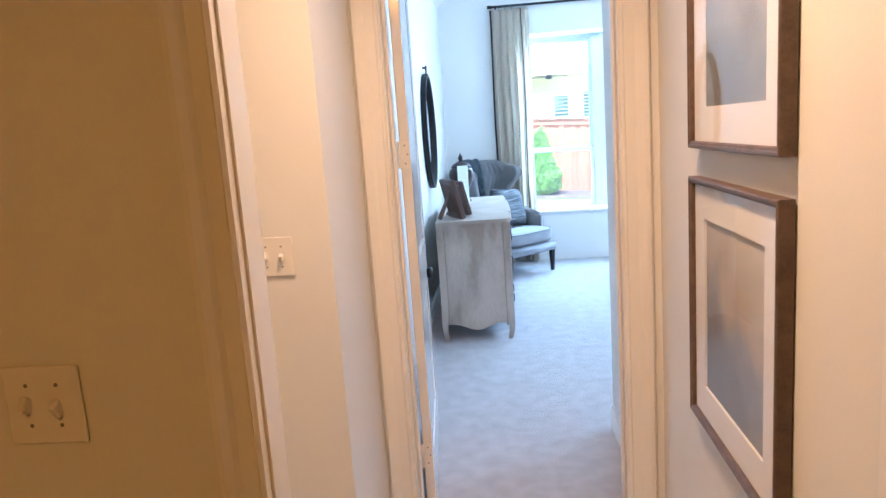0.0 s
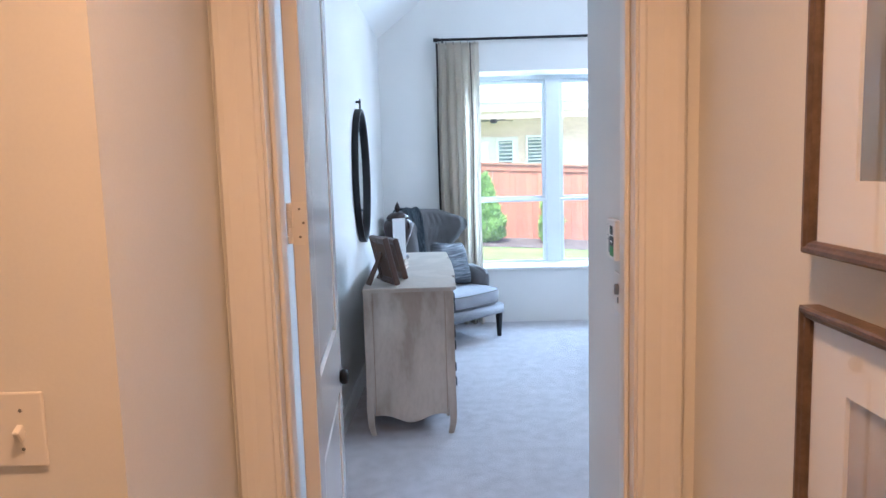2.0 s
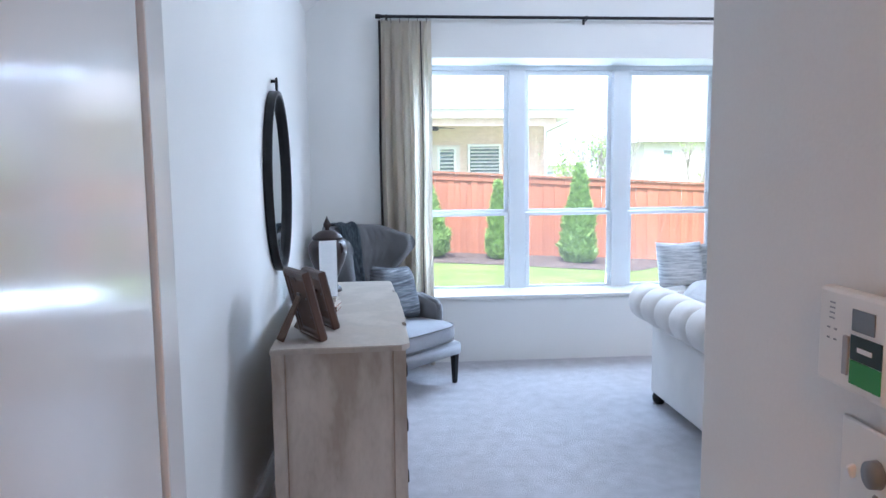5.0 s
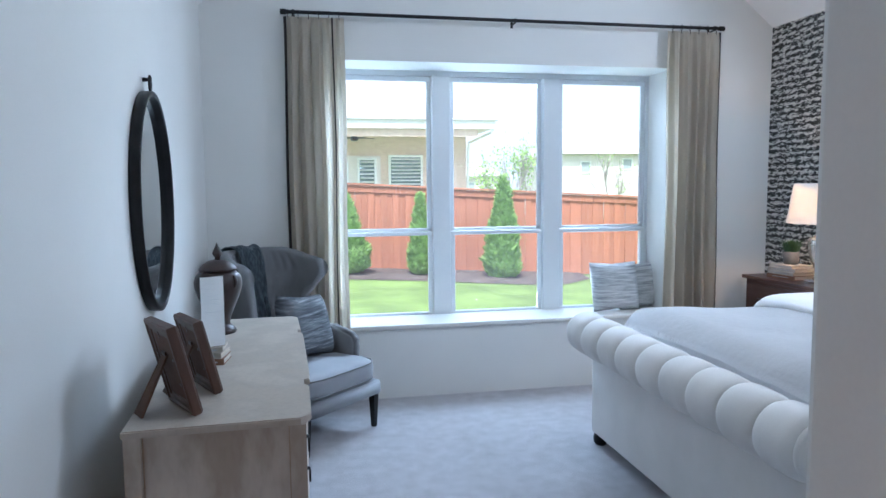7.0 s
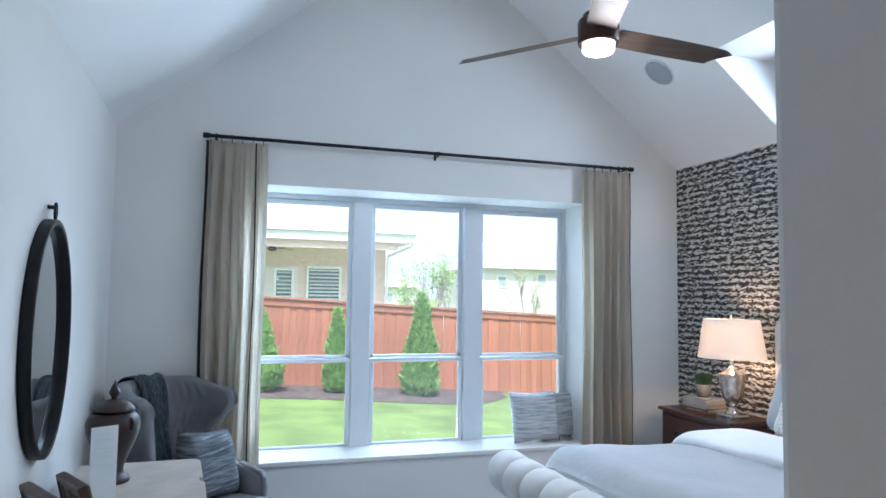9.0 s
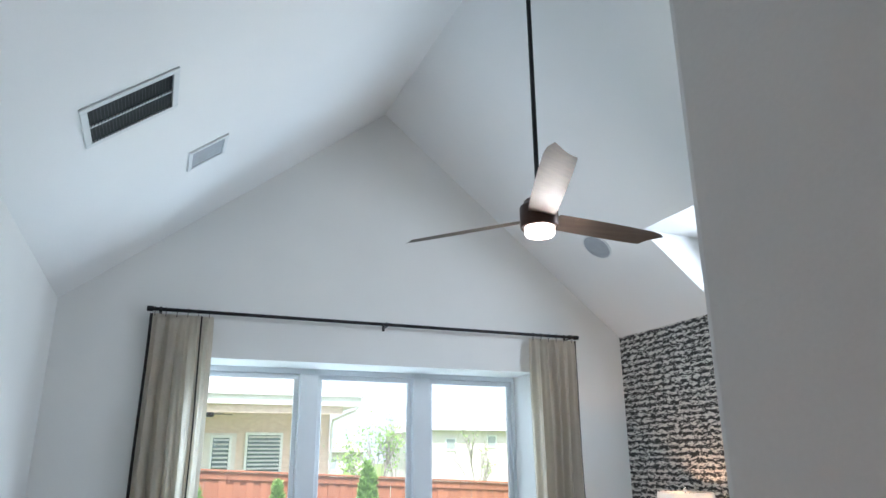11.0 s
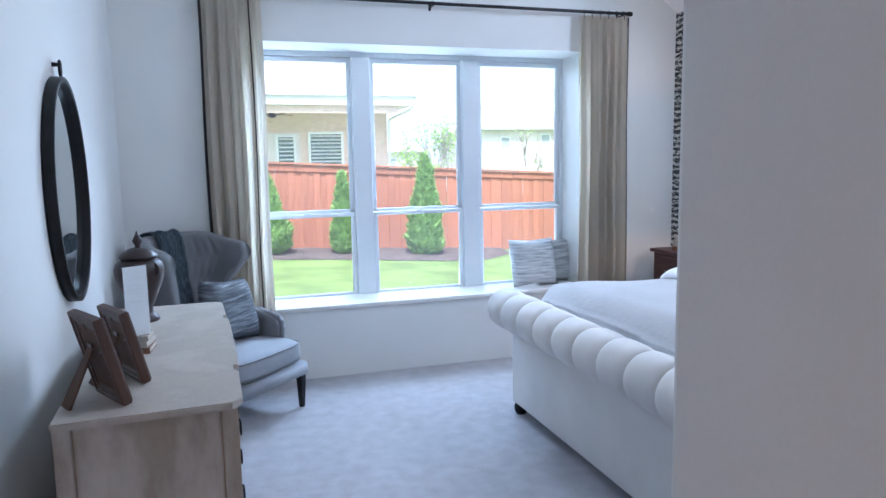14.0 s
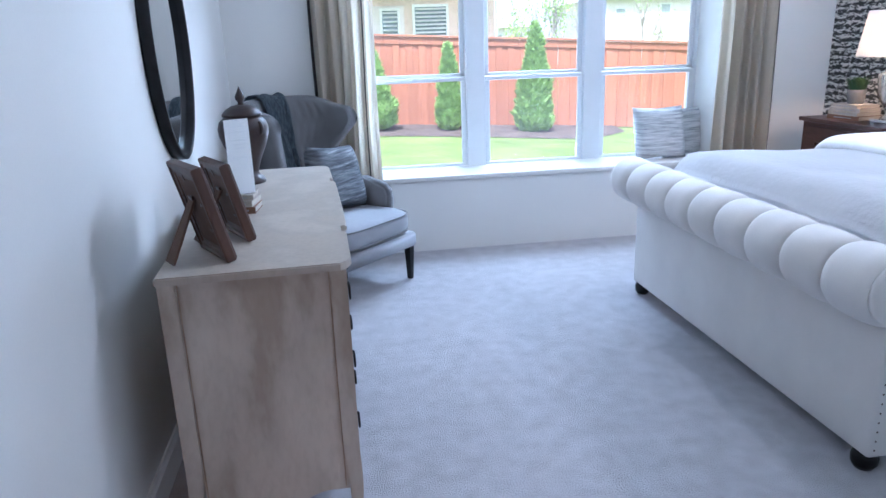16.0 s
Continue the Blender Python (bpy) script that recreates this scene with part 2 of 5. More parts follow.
FRAMEWOOD = mat("brown_frame_wood", (0.075, 0.037, 0.024), 0.45, vary=0.4, scale=14, fine=70, bump=0.35, depth=0.003, stretch=(1, 1, 0.3))
BACKING = mat("frame_backing_board", (0.105, 0.06, 0.04), 0.8, vary=0.3, scale=9, fine=90, bump=0.2)
PICWOOD = mat("picture_frame_wood", (0.115, 0.075, 0.05), 0.4, vary=0.35, scale=30, fine=150, bump=0.25, depth=0.002)
MAT_BOARD = mat("mat_board", (0.78, 0.77, 0.74), 0.9, vary=0.02, scale=5, fine=200, bump=0.1, depth=0.001)
CHERRY = mat("cherry_wood", (0.072, 0.033, 0.026), 0.35, vary=0.35, scale=9, fine=60, bump=0.15, stretch=(4, 0.6, 4), depth=0.002)
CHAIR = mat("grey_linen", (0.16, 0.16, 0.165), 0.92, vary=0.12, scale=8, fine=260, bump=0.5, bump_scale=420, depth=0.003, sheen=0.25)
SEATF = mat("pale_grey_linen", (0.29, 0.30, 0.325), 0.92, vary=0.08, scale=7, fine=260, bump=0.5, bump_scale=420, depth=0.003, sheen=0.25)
THROW = striped("slate_knit", [(0.05, 0.065, 0.08), (0.11, 0.14, 0.165), (0.20, 0.235, 0.26)], (9, 9, 2), 9, 0.95, 0.8)
SLUB = striped("slub_stripe_dark", [(0.025, 0.028, 0.032), (0.07, 0.078, 0.09), (0.15, 0.16, 0.175), (0.34, 0.35, 0.36)], (2.2, 2.2, 34), 2.2)
SLUBL = striped("slub_stripe_light", [(0.20, 0.215, 0.235), (0.40, 0.42, 0.44), (0.60, 0.61, 0.62), (0.72, 0.72, 0.72)], (2.2, 2.2, 34), 2.2)
LINENBED = mat("ivory_linen", (0.68, 0.66, 0.635), 0.9, vary=0.06, scale=5, fine=240, bump=0.4, bump_scale=380, depth=0.002, sheen=0.2)
DUVET = mat("white_cotton", (0.84, 0.84, 0.85), 0.9, vary=0.05, scale=3, fine=120, bump=0.35, bump_scale=26, depth=0.012, sheen=0.15)
BLUECOT = mat("pale_blue_cotton", (0.42, 0.50, 0.56), 0.9, vary=0.08, scale=6, fine=160, bump=0.35, bump_scale=40, depth=0.01)
SHAGGY = mat("white_textured_cotton", (0.78, 0.78, 0.77), 0.95, vary=0.1, scale=14, fine=90, bump=1.0, bump_scale=60, depth=0.02)
CURT = mat("curtain_linen", (0.72, 0.67, 0.58), 0.9, vary=0.10, scale=4, fine=200, bump=0.4, bump_scale=300, stretch=(1, 1, 0.25), depth=0.002)
CURTEDGE = mat("curtain_dark_band", (0.055, 0.05, 0.05), 0.9, vary=0.2, scale=10, fine=120, bump=0.2)
PLATE = mat("switch_plastic", (0.78, 0.76, 0.72), 0.35, vary=0.02, scale=5, fine=60, bump=0.02, depth=0.001)
GREYP = mat("grey_plastic", (0.20, 0.21, 0.22), 0.4, vary=0.08, scale=20, fine=100, bump=0.03, depth=0.001)
SCREEN = mat("panel_display", (0.17, 0.19, 0.21), 0.15, vary=0.05, scale=20, fine=100, bump=0)
LABELD = mat("label_dark_green", (0.012, 0.03, 0.028), 0.5, vary=0.05, scale=10, fine=50, bump=0)
LABELG = mat("label_green", (0.04, 0.25, 0.05), 0.5, vary=0.05, scale=10, fine=50, bump=0)
INK = mat("grey_ink", (0.35, 0.36, 0.38), 0.8, vary=0.05, scale=10, fine=50, bump=0)
SIGNINK = mat("faint_sign_ink", (0.80, 0.81, 0.83), 0.8, vary=0.05, scale=10, fine=50, bump=0)
WHITEP = mat("white_paper", (0.80, 0.81, 0.83), 0.5, vary=0.02, scale=5, fine=90, bump=0.02)
PAGES = mat("book_pages", (0.62, 0.57, 0.48), 0.9, vary=0.12, scale=4, fine=300, bump=0.4, stretch=(1, 1, 30))
BOOKC = mat("worn_book_cover", (0.46, 0.41, 0.35), 0.7, vary=0.2, scale=10, fine=80, bump=0.2)
BOOKB = mat("brown_book_cover", (0.22, 0.11, 0.06), 0.6, vary=0.3, scale=10, fine=80, bump=0.2)
MERC = mat("mercury_glass", (0.62, 0.56, 0.50), 0.16, 0.85, vary=0.35, scale=26, fine=120, bump=0.25, depth=0.003)
CHROME = mat("polished_nickel", (0.72, 0.70, 0.68), 0.15, 0.95, vary=0.05, scale=10, fine=60, bump=0.02)
POT = mat("grey_pot_clay", (0.12, 0.12, 0.12), 0.7, vary=0.2, scale=20, fine=120, bump=0.3)
LEAF = mat("plant_green", (0.035, 0.085, 0.03), 0.6, vary=0.4, scale=30, fine=160, bump=0.2)
MIRROR = mat("mirror_silver", (0.82, 0.84, 0.84), 0.02, 1.0, vary=0.01, scale=2, fine=20, bump=0)
BLADE = mat("fan_blade_wood", (0.115, 0.085, 0.065), 0.5, vary=0.3, scale=6, fine=60, bump=0.2, stretch=(0.5, 8, 8), depth=0.002)
OPAL = glow("opal_lens", (1.0, 0.76, 0.64), 4.0)
DOWNL = glow("downlight_lens", (1.0, 0.70, 0.42), 8.0)
VENT = mat("vent_enamel", (0.70, 0.72, 0.72), 0.4, vary=0.03, scale=6, fine=60, bump=0.03)
VENTSHADE = mat("vent_duct_shade", (0.03, 0.034, 0.036), 0.6, vary=0.2, scale=10, fine=60, bump=0)
GRILLE = mat("speaker_grille", (0.34, 0.36, 0.39), 0.6, vary=0.08, scale=30, fine=400, bump=0.5, depth=0.002)
GRASS = mat("lawn_grass", (0.23, 0.31, 0.075), 0.9, vary=0.35, scale=1.4, fine=60, bump=1.0, bump_scale=70, depth=0.03)
MULCH = mat("bark_mulch", (0.15, 0.11, 0.095), 0.95, vary=0.6, scale=7, fine=24, bump=1.0, bump_scale=45, depth=0.04)
CEDAR = mat("stained_cedar", (0.38, 0.15, 0.082), 0.75, vary=0.28, scale=3, fine=40, bump=0.3, stretch=(6, 6, 0.5), depth=0.004, by_object=0.11)
FOLI = mat("arborvitae_foliage", (0.36, 0.50, 0.15), 0.75, vary=0.45, scale=9, fine=50, bump=0)
BARK = mat("tree_bark", (0.42, 0.37, 0.33), 0.9, vary=0.35, scale=12, fine=60, bump=0.6)
BRICK = bricks("tan_brick")
CARD = lets_light(mat("thin_card", (0.93, 0.93, 0.93), 0.35, vary=0.02, scale=5, fine=90, bump=0.02), 0.65)
lets_light(FOLI, 0.35)
lets_light(CURT, 0.46)
# distance haze and glare over far panes are put into this pale colour
PALEGL = mat("haze_paled_glass", (0.40, 0.42, 0.43), 0.2, vary=0.15, scale=3, fine=10, bump=0)
ROOF = mat("roof_shingle", (0.46, 0.44, 0.43), 0.9, vary=0.2, scale=2, fine=30, bump=0.6, depth=0.02)
STUCCO = mat("pale_siding", (0.74, 0.67, 0.63), 0.9, vary=0.08, scale=2, fine=40, bump=0.2)
DARKGL = mat("dark_window_glass", (0.13, 0.17, 0.15), 0.08, vary=0.2, scale=3, fine=10, bump=0)


# ---- mesh helpers ----
def obj(name, bm, material, smooth=False):
    me = bpy.data.meshes.new(name)
    bmesh.ops.recalc_face_normals(bm, faces=bm.faces)
    bm.to_mesh(me)
    bm.free()
    for mt in (material if isinstance(material, (list, tuple)) else [material]):
        me.materials.append(mt)
    if smooth:
        me.shade_smooth()
    return new(name, me)


def part(name, bm, material, parent, label="", smooth=False):
    ob = obj(name, bm, material, smooth)
    ob.parent = parent
    if label:
        tagged(ob, label)
    return ob


def thing(name, label, category, m=None, group="", kind=""):
    e = new(name)
    e.empty_display_size = 0.1
    if m is not None:
        e.matrix_world = m
    return tagged(e, label, category, group, kind)


def struct(name, bm, material, label="", category="", smooth=False):
    return tagged(obj(name, bm, material, smooth), label or name.replace("_", " "), category or name.split("_")[0], "", "structure")


def box(bm, x0, x1, y0, y1, z0, z1, bevel=0.0, seg=2, m=None):
    r = bmesh.ops.create_cube(bm, size=1)
    vs = r["verts"]
    for v in vs:
        v.co = Vector((x0 + (v.co.x + 0.5) * (x1 - x0), y0 + (v.co.y + 0.5) * (y1 - y0), z0 + (v.co.z + 0.5) * (z1 - z0)))
    es = list({e for v in vs for e in v.link_edges})
    if bevel:
        out = bmesh.ops.bevel(bm, geom=es, offset=bevel, segments=seg, affect="EDGES", profile=0.5)
        vs = list({v for f in out["faces"] for v in f.verts} | {v for v in vs if v.is_valid})
    if m is not None:
        for v in vs:
            v.co = m @ v.co
    return bm


def bx(*a, **k):
    return box(bmesh.new(), *a, **k)


def prism(bm, pts, axis, a, b):
    """A polygon in the plane across an axis, drawn out from a to b."""
    def at(p, s):
        if axis == "x":
            return (s, p[0], p[1])
        if axis == "y":
            return (p[0], s, p[1])
        return (p[0], p[1], s)
    lo, hi = [bm.verts.new(at(p, a)) for p in pts], [bm.verts.new(at(p, b)) for p in pts]
    bm.faces.new(lo), bm.faces.new(hi[::-1])
    k = len(pts)
    for i in range(k):
        bm.faces.new((lo[i], hi[i], hi[(i + 1) % k], lo[(i + 1) % k]))
    return bm


def lathe(bm, prof, seg=32, m=None):
    """A profile of (radius, height) turned about z."""
    rings = []
    for r, z in prof:
        rings.append([bm.verts.new((r * math.cos(2 * math.pi * i / seg), r * math.sin(2 * math.pi * i / seg), z)) for i in range(seg)])
    for a, b in zip(rings, rings[1:]):
        for i in range(seg):
            bm.faces.new((a[i], a[(i + 1) % seg], b[(i + 1) % seg], b[i]))
    bm.faces.new(rings[0][::-1]), bm.faces.new(rings[-1])
    if m is not None:
        for ring in rings:
            for v in ring:
                v.co = m @ v.co
    return bm


def tube(bm, pts, r, seg=10):
    """A round bar along a line of points."""
    rings = []
    for i, p in enumerate(pts):
        p = Vector(p)
        d = (Vector(pts[min(i + 1, len(pts) - 1)]) - Vector(pts[max(i - 1, 0)])).normalized()
        u = d.orthogonal().normalized() if i == 0 else (u - d * u.dot(d)).normalized()
        w = d.cross(u)
        rad = r[i] if isinstance(r, (list, tuple)) else r
        rings.append([bm.verts.new(p + rad * (u * math.cos(2 * math.pi * k / seg) + w * math.sin(2 * math.pi * k / seg))) for k in range(seg)])
    for a, b in zip(rings, rings[1:]):
        for k in range(seg):
            bm.faces.new((a[k], a[(k + 1) % seg], b[(k + 1) % seg], b[k]))
    bm.faces.new(rings[0][::-1]), bm.faces.new(rings[-1])
    return bm


def grid(bm, fn, nu, nv, closed_u=False):
    vs = [[bm.verts.new(fn(i / nu, j / nv)) for j in range(nv + 1)] for i in range(nu if closed_u else nu + 1)]
    for i in range(nu):
        for j in range(nv):
            a, b = vs[i], vs[(i + 1) % len(vs)]
            bm.faces.new((a[j], b[j], b[j + 1], a[j + 1]))
    return vs


def moved(bm, m):
    for v in bm.verts:
        v.co = m @ v.co
    return bm


def cushion(w, h, d, seed=0, n=18):
    """A stuffed square cushion standing in the xz plane, its middle at the origin, with pinched corners and soft dents."""
    bm = bmesh.new()
    for side in (1, -1):
        def fn(u, v):
            x, z = 2 * u - 1, 2 * v - 1
            pinch = 1 - 0.10 * (1 - abs(x * z)) * (abs(x) ** 4 + abs(z) ** 4) * 0.9
            puff = max(0.0, (1 - x ** 4) * (1 - z ** 4)) ** 0.42
            dent = 1 + 0.10 * noise.noise((x * 1.7 + seed, z * 1.7, seed * 3.1 + side))
            return Vector((x * w / 2 * pinch, side * (0.006 + d / 2 * puff * dent), z * h / 2 * pinch))
        grid(bm, fn, n, n)
    bmesh.ops.remove_doubles(bm, verts=bm.verts, dist=0.013)
    return bm

# ---- the rooms ----
XL, XR, YN, YG = -0.62, 3.84, 6.655, 7.095        # side walls, window wall, glass line
YS, YD0, YD1 = 2.107, 1.20, 1.334                   # wall behind the bed's foot, door wall
XE, XH = 0.546, 0.605                               # entry wall, hall wall
ZS, XA, ZA = 2.87, 1.61, 4.66                      # springing and ridge of the vault
WX0, WX1, WZ0, WZ1 = 0.275, 2.962, 0.565, 2.525    # window opening
DX0, DX1, DZ = -0.322, 0.470, 2.44                 # bedroom doorway
OX0, OX1, OY0, OY1 = -0.258, 0.58, -0.345, -0.285  # cased opening in the hall
SL = (ZA - ZS) / (XA - XL)
SR = (ZA - ZS) / (XR - XA)
DY0, DY1, DZC = 3.61, 5.40, 3.41                   # dormer sides and ceiling
DXC = XR - (DZC - ZS) / SR

bm = bx(-2.2, 4.1, -4.2, 7.15, -0.16, 0.0)
struct("floor", bm, CARPET, "pale grey cut-pile carpet over the whole floor", "floor")

bm = bx(XL - 0.15, XL, YD1, 7.2, 0, ZS + 0.05)
struct("wall_west", bm, PAINT, "pale painted plaster wall beside the dresser", "wall")

bm = bmesh.new()
box(bm, XL, WX0, YN, 7.2, 0, ZS), box(bm, WX1, XR, YN, 7.2, 0, ZS)
box(bm, WX0, WX1, YN, 7.2, 0, WZ0 - 0.03), box(bm, WX0, WX1, YN, 7.2, WZ1, ZS)
prism(bm, [(XL, ZS), (XR, ZS), (XA, ZA)], "y", YN, 7.2)
struct("wall_north", bm, PAINT, "pale gabled wall with a wide triple window", "wall")

bm = bmesh.new()
box(bm, XR, XR + 0.15, YS - 0.2, 7.2, 0, 2.93)
box(bm, XR, XR + 0.15, DY0 - 0.2, 3.86, 2.93, DZC), box(bm, XR, XR + 0.15, 5.14, DY1 + 0.1, 2.93, DZC)
box(bm, XR, XR + 0.15, 3.86, 5.14, 3.30, DZC)
struct("wall_east", bm, PAPER, "charcoal and cream brush-stroke wallpaper behind the bed", "wall")

zc = ZS + SL * (XE - XL)
bm = bmesh.new()
prism(bm, [(0.721, 0), (XR, 0), (XR, ZS), (XA, ZA), (0.721, ZS + SL * (0.721 - XL))], "y", YS - 0.14, YS)
struct("wall_south", bm, PAINT, "pale painted wall facing the window", "wall")
bm = bmesh.new()
prism(bm, [(0.578, YD1), (0.72, YD1), (0.72, YS), (XE + 0.012, YS), (XE + 0.0035, YS - 0.003), (XE, YS - 0.012)], "z", 0, zc + 0.05)
struct("wall_entry", bm, PAINT, "pale entry wall with keypad and switch", "wall")

bm = bmesh.new()
box(bm, XL - 0.15, DX0 - 0.02, YD0, YD1, 0, 2.6), box(bm, DX1 + 0.02, XR, YD0, YD1, 0, 2.6)
box(bm, DX0 - 0.02, DX1 + 0.02, YD0, YD1, DZ + 0.02, 2.6)
prism(bm, [(XL, 2.6), (XR, 2.6), (XR, ZS), (XA, ZA), (XL, ZS)], "y", YD0, YD1)
struct("wall_door", bm, PAINT, "painted wall around the bedroom doorway", "wall")

bm = bmesh.new()
box(bm, -0.57, -0.43, 0.84, YD0, 0, 2.74), box(bm, -2.2, -0.43, 0.70, 0.84, 0, 2.74)
struct("wall_hall_left", bm, PAINT, "hall wall with light switches and a corner return", "wall")
bm = bx(XH, XH + 0.14, OY1, YD0, 0, 2.74)
struct("wall_hall_right", bm, PAINT, "hall wall with two framed prints", "wall")
bm = bmesh.new()
box(bm, -2.2, OX0 - 0.02, OY0, OY1, 0, 2.74), box(bm, OX1 + 0.02, 2.2, OY0, OY1, 0, 2.74)
box(bm, OX0 - 0.02, OX1 + 0.02, OY0, OY1, DZ + 0.02, 2.74)
struct("wall_hall_opening", bm, PAINT, "hall wall with a cased opening", "wall")
# unseen wall, placed only to close the lobby
bm = bmesh.new()
box(bm, -1.55, -1.41, OY1, 0.70, 0, 2.74)
struct("wall_hall_end", bm, PAINT, "unseen end wall added to close the hall lobby", "wall")
# unseen walls and ceiling added to close off the hall and block daylight
bm = bmesh.new()
box(bm, -2.34, -2.2, -4.2, 0.84, 0, 2.74), box(bm, 2.2, 2.34, -4.2, OY1, 0, 2.74), box(bm, -2.34, 2.34, -4.34, -4.2, 0, 2.74)
struct("wall_rear_hall", bm, PAINT, "unseen plain walls added to close off the hall", "wall")
bm = bx(-2.34, 2.34, -4.34, YD0, 2.74, 2.86)
struct("ceiling_hall", bm, CEIL, "unseen flat white ceiling keeping daylight out of the hall", "ceiling")

# vault: two slopes, the east one open for the dormer
T = 0.14
bm = bmesh.new()
prism(bm, [(XL - 0.15, ZS - SL * 0.15), (XA, ZA), (XA, ZA + T), (XL - 0.15, ZS - SL * 0.15 + T)], "y", YD0, 7.2)
e = [(XA, ZA), (XR + 0.15, ZS - SR * 0.15), (XR + 0.15, ZS - SR * 0.15 + T), (XA, ZA + T)]
up = [(XA, ZA), (DXC, DZC), (DXC, DZC + T), (XA, ZA + T)]
prism(bm, e, "y", YD0, DY0), prism(bm, e, "y", DY1, 7.2), prism(bm, up, "y", DY0, DY1)
struct("ceiling", bm, CEIL, "white vaulted ceiling with a central ridge", "ceiling")
bm = bmesh.new()
box(bm, DXC + 0.002, XR + 0.15, DY0 - 0.1, DY1 + 0.1, DZC, DZC + T)
tri = [(DXC, DZC), (XR, DZC), (XR, ZS + 0.01)]
prism(bm, tri, "y", DY1 - 0.006, DY1 + 0.1), prism(bm, tri, "y", DY0 - 0.1, DY0 + 0.006)
struct("ceiling_dormer", bm, CEIL, "white dormer recess in the vault", "ceiling")

# dormer window
w = thing("window_2", "small white dormer window above the bed", "window", kind="structure")
bm = bmesh.new()
for a in ((3.86, 5.14, 2.93, 2.97), (3.86, 5.14, 3.26, 3.30), (3.86, 3.90, 2.97, 3.26), (5.10, 5.14, 2.97, 3.26), (4.48, 4.52, 2.97, 3.26)):
    box(bm, XR + 0.04, XR + 0.10, *a)
part("window_frame", bm, VINYL, w)
p = part("pane", bx(XR + 0.068, XR + 0.072, 3.90, 5.10, 2.97, 3.26), GLASS, w)
p.visible_shadow = False

# main window: three single-hung units
w = thing("window_1", "white triple single-hung window with clear panes", "window", kind="structure")
gx = [(0.339, 1.039), (1.264, 1.973), (2.198, 2.898)]
bm = bmesh.new()
F0, F1 = YG - 0.05, YG + 0.05
box(bm, WX0, WX1, F0, F1, 2.485, WZ1), box(bm, WX0, WX1, F0, F1, WZ0 - 0.03, 0.555)
box(bm, WX0, 0.302, F0, F1, 0.555, 2.485), box(bm, 2.935, WX1, F0, F1, 0.555, 2.485)
part("window_frame", bm, VINYL, w)
for a, b in ((1.079, 1.224), (2.013, 2.158)):
    bm = bx(a, b, F0 - 0.03, F1, 0.556, 2.484, 0.006)
    part("mullion", bm, VINYL, w)
for a, b in gx:
    bm = bmesh.new()
    s = 0.037
    for (x0, x1, z0, z1, y0) in ((a - s, b + s, 2.445, 2.483, F0 + 0.02), (a - s, b + s, 0.557, 0.585, F0 - 0.012), (a - s, a, 0.585, 1.212, F0 - 0.012),
                                 (b, b + s, 0.585, 1.212, F0 - 0.012), (a - s, a, 1.242, 2.445, F0 + 0.02), (b, b + s, 1.242, 2.445, F0 + 0.02),
                                 (a - s, b + s, 1.212, 1.242, F0 - 0.012), (a - s, b + s, 1.2425, 1.270, F0 + 0.02)):
        box(bm, x0 + 0.001, x1 - 0.001, y0, y0 + 0.03, z0, z1, 0.004, 1)
    part("sash", bm, VINYL, w)
    for z0, z1, y in ((0.585, 1.212, F0 + 0.003), (1.270, 2.445, F0 + 0.035)):
        p = part("pane", bx(a, b, y, y + 0.004, z0, z1), GLASS, w)
        p.visible_shadow = False
    box_l = bx((a + b) / 2 - 0.03, (a + b) / 2 + 0.03, F0 - 0.03, F0 - 0.012, 1.235, 1.25, 0.004)
    part("sash_lock", box_l, VINYL, w)
bm = bx(WX0 + 0.001, WX1 - 0.001, YN - 0.022, YG - 0.05, WZ0 - 0.03, WZ0, 0.006)
struct("window_sill", bm, TRIM, "deep white window seat board", "sill")


def casing(bm, x_in, x_out, y, face, z0, z1, deep=1.0):
    """A moulded upright of door trim; face -1 looks to the south."""
    w = x_out - x_in
    prof = [(0, 0), (0, 0.011), (0.10, 0.014), (0.16, 0.011), (0.50, 0.013), (0.62, 0.017), (0.80, 0.021), (0.93, 0.021), (1, 0.014), (1, 0)]
    prism(bm, [(x_in + w * u, y + face * v * deep) for u, v in prof], "z", z0, z1)


def head_casing(bm, x0, x1, y, face, z, h=0.09):
    prof = [(0, 0), (0, 0.011), (0.10, 0.014), (0.16, 0.011), (0.50, 0.013), (0.62, 0.017), (0.80, 0.021), (0.93, 0.021), (1, 0.014), (1, 0)]
    prism(bm, [(y + face * v, z + h * u) for u, v in prof], "x", x0, x1)


# doorway trim of the bedroom
bm = bmesh.new()
casing(bm, DX0 - 0.006, -0.421, YD0 - 0.001, -1, 0, DZ + 0.006), casing(bm, DX1 + 0.006, 0.574, YD0 - 0.001, -1, 0, DZ + 0.006)
head_casing(bm, -0.421, 0.574, YD0 - 0.001, -1, DZ + 0.007)
casing(bm, DX0 - 0.006, -0.415, YD1 + 0.001, 1, 0, DZ + 0.006), casing(bm, DX1 + 0.006, 0.545, YD1 + 0.001, 1, 0, DZ + 0.006)
struct("trim_bedroom_doorway", bm, TRIM, "moulded white door casing of the bedroom doorway", "trim")
bm = bmesh.new()
box(bm, DX0 - 0.02, DX0, YD0, YD1, 0, DZ), box(bm, DX1, DX1 + 0.02, YD0, YD1, 0, DZ), box(bm, DX0 - 0.02, DX1 + 0.02, YD0, YD1, DZ, DZ + 0.02)
box(bm, DX0 + 0.0005, DX0 + 0.012, YD0 + 0.04, YD0 + 0.085, 0, DZ - 0.001, 0.003, 1), box(bm, DX1 - 0.012, DX1 - 0.0005, YD0 + 0.04, YD0 + 0.085, 0, DZ - 0.001, 0.003, 1)
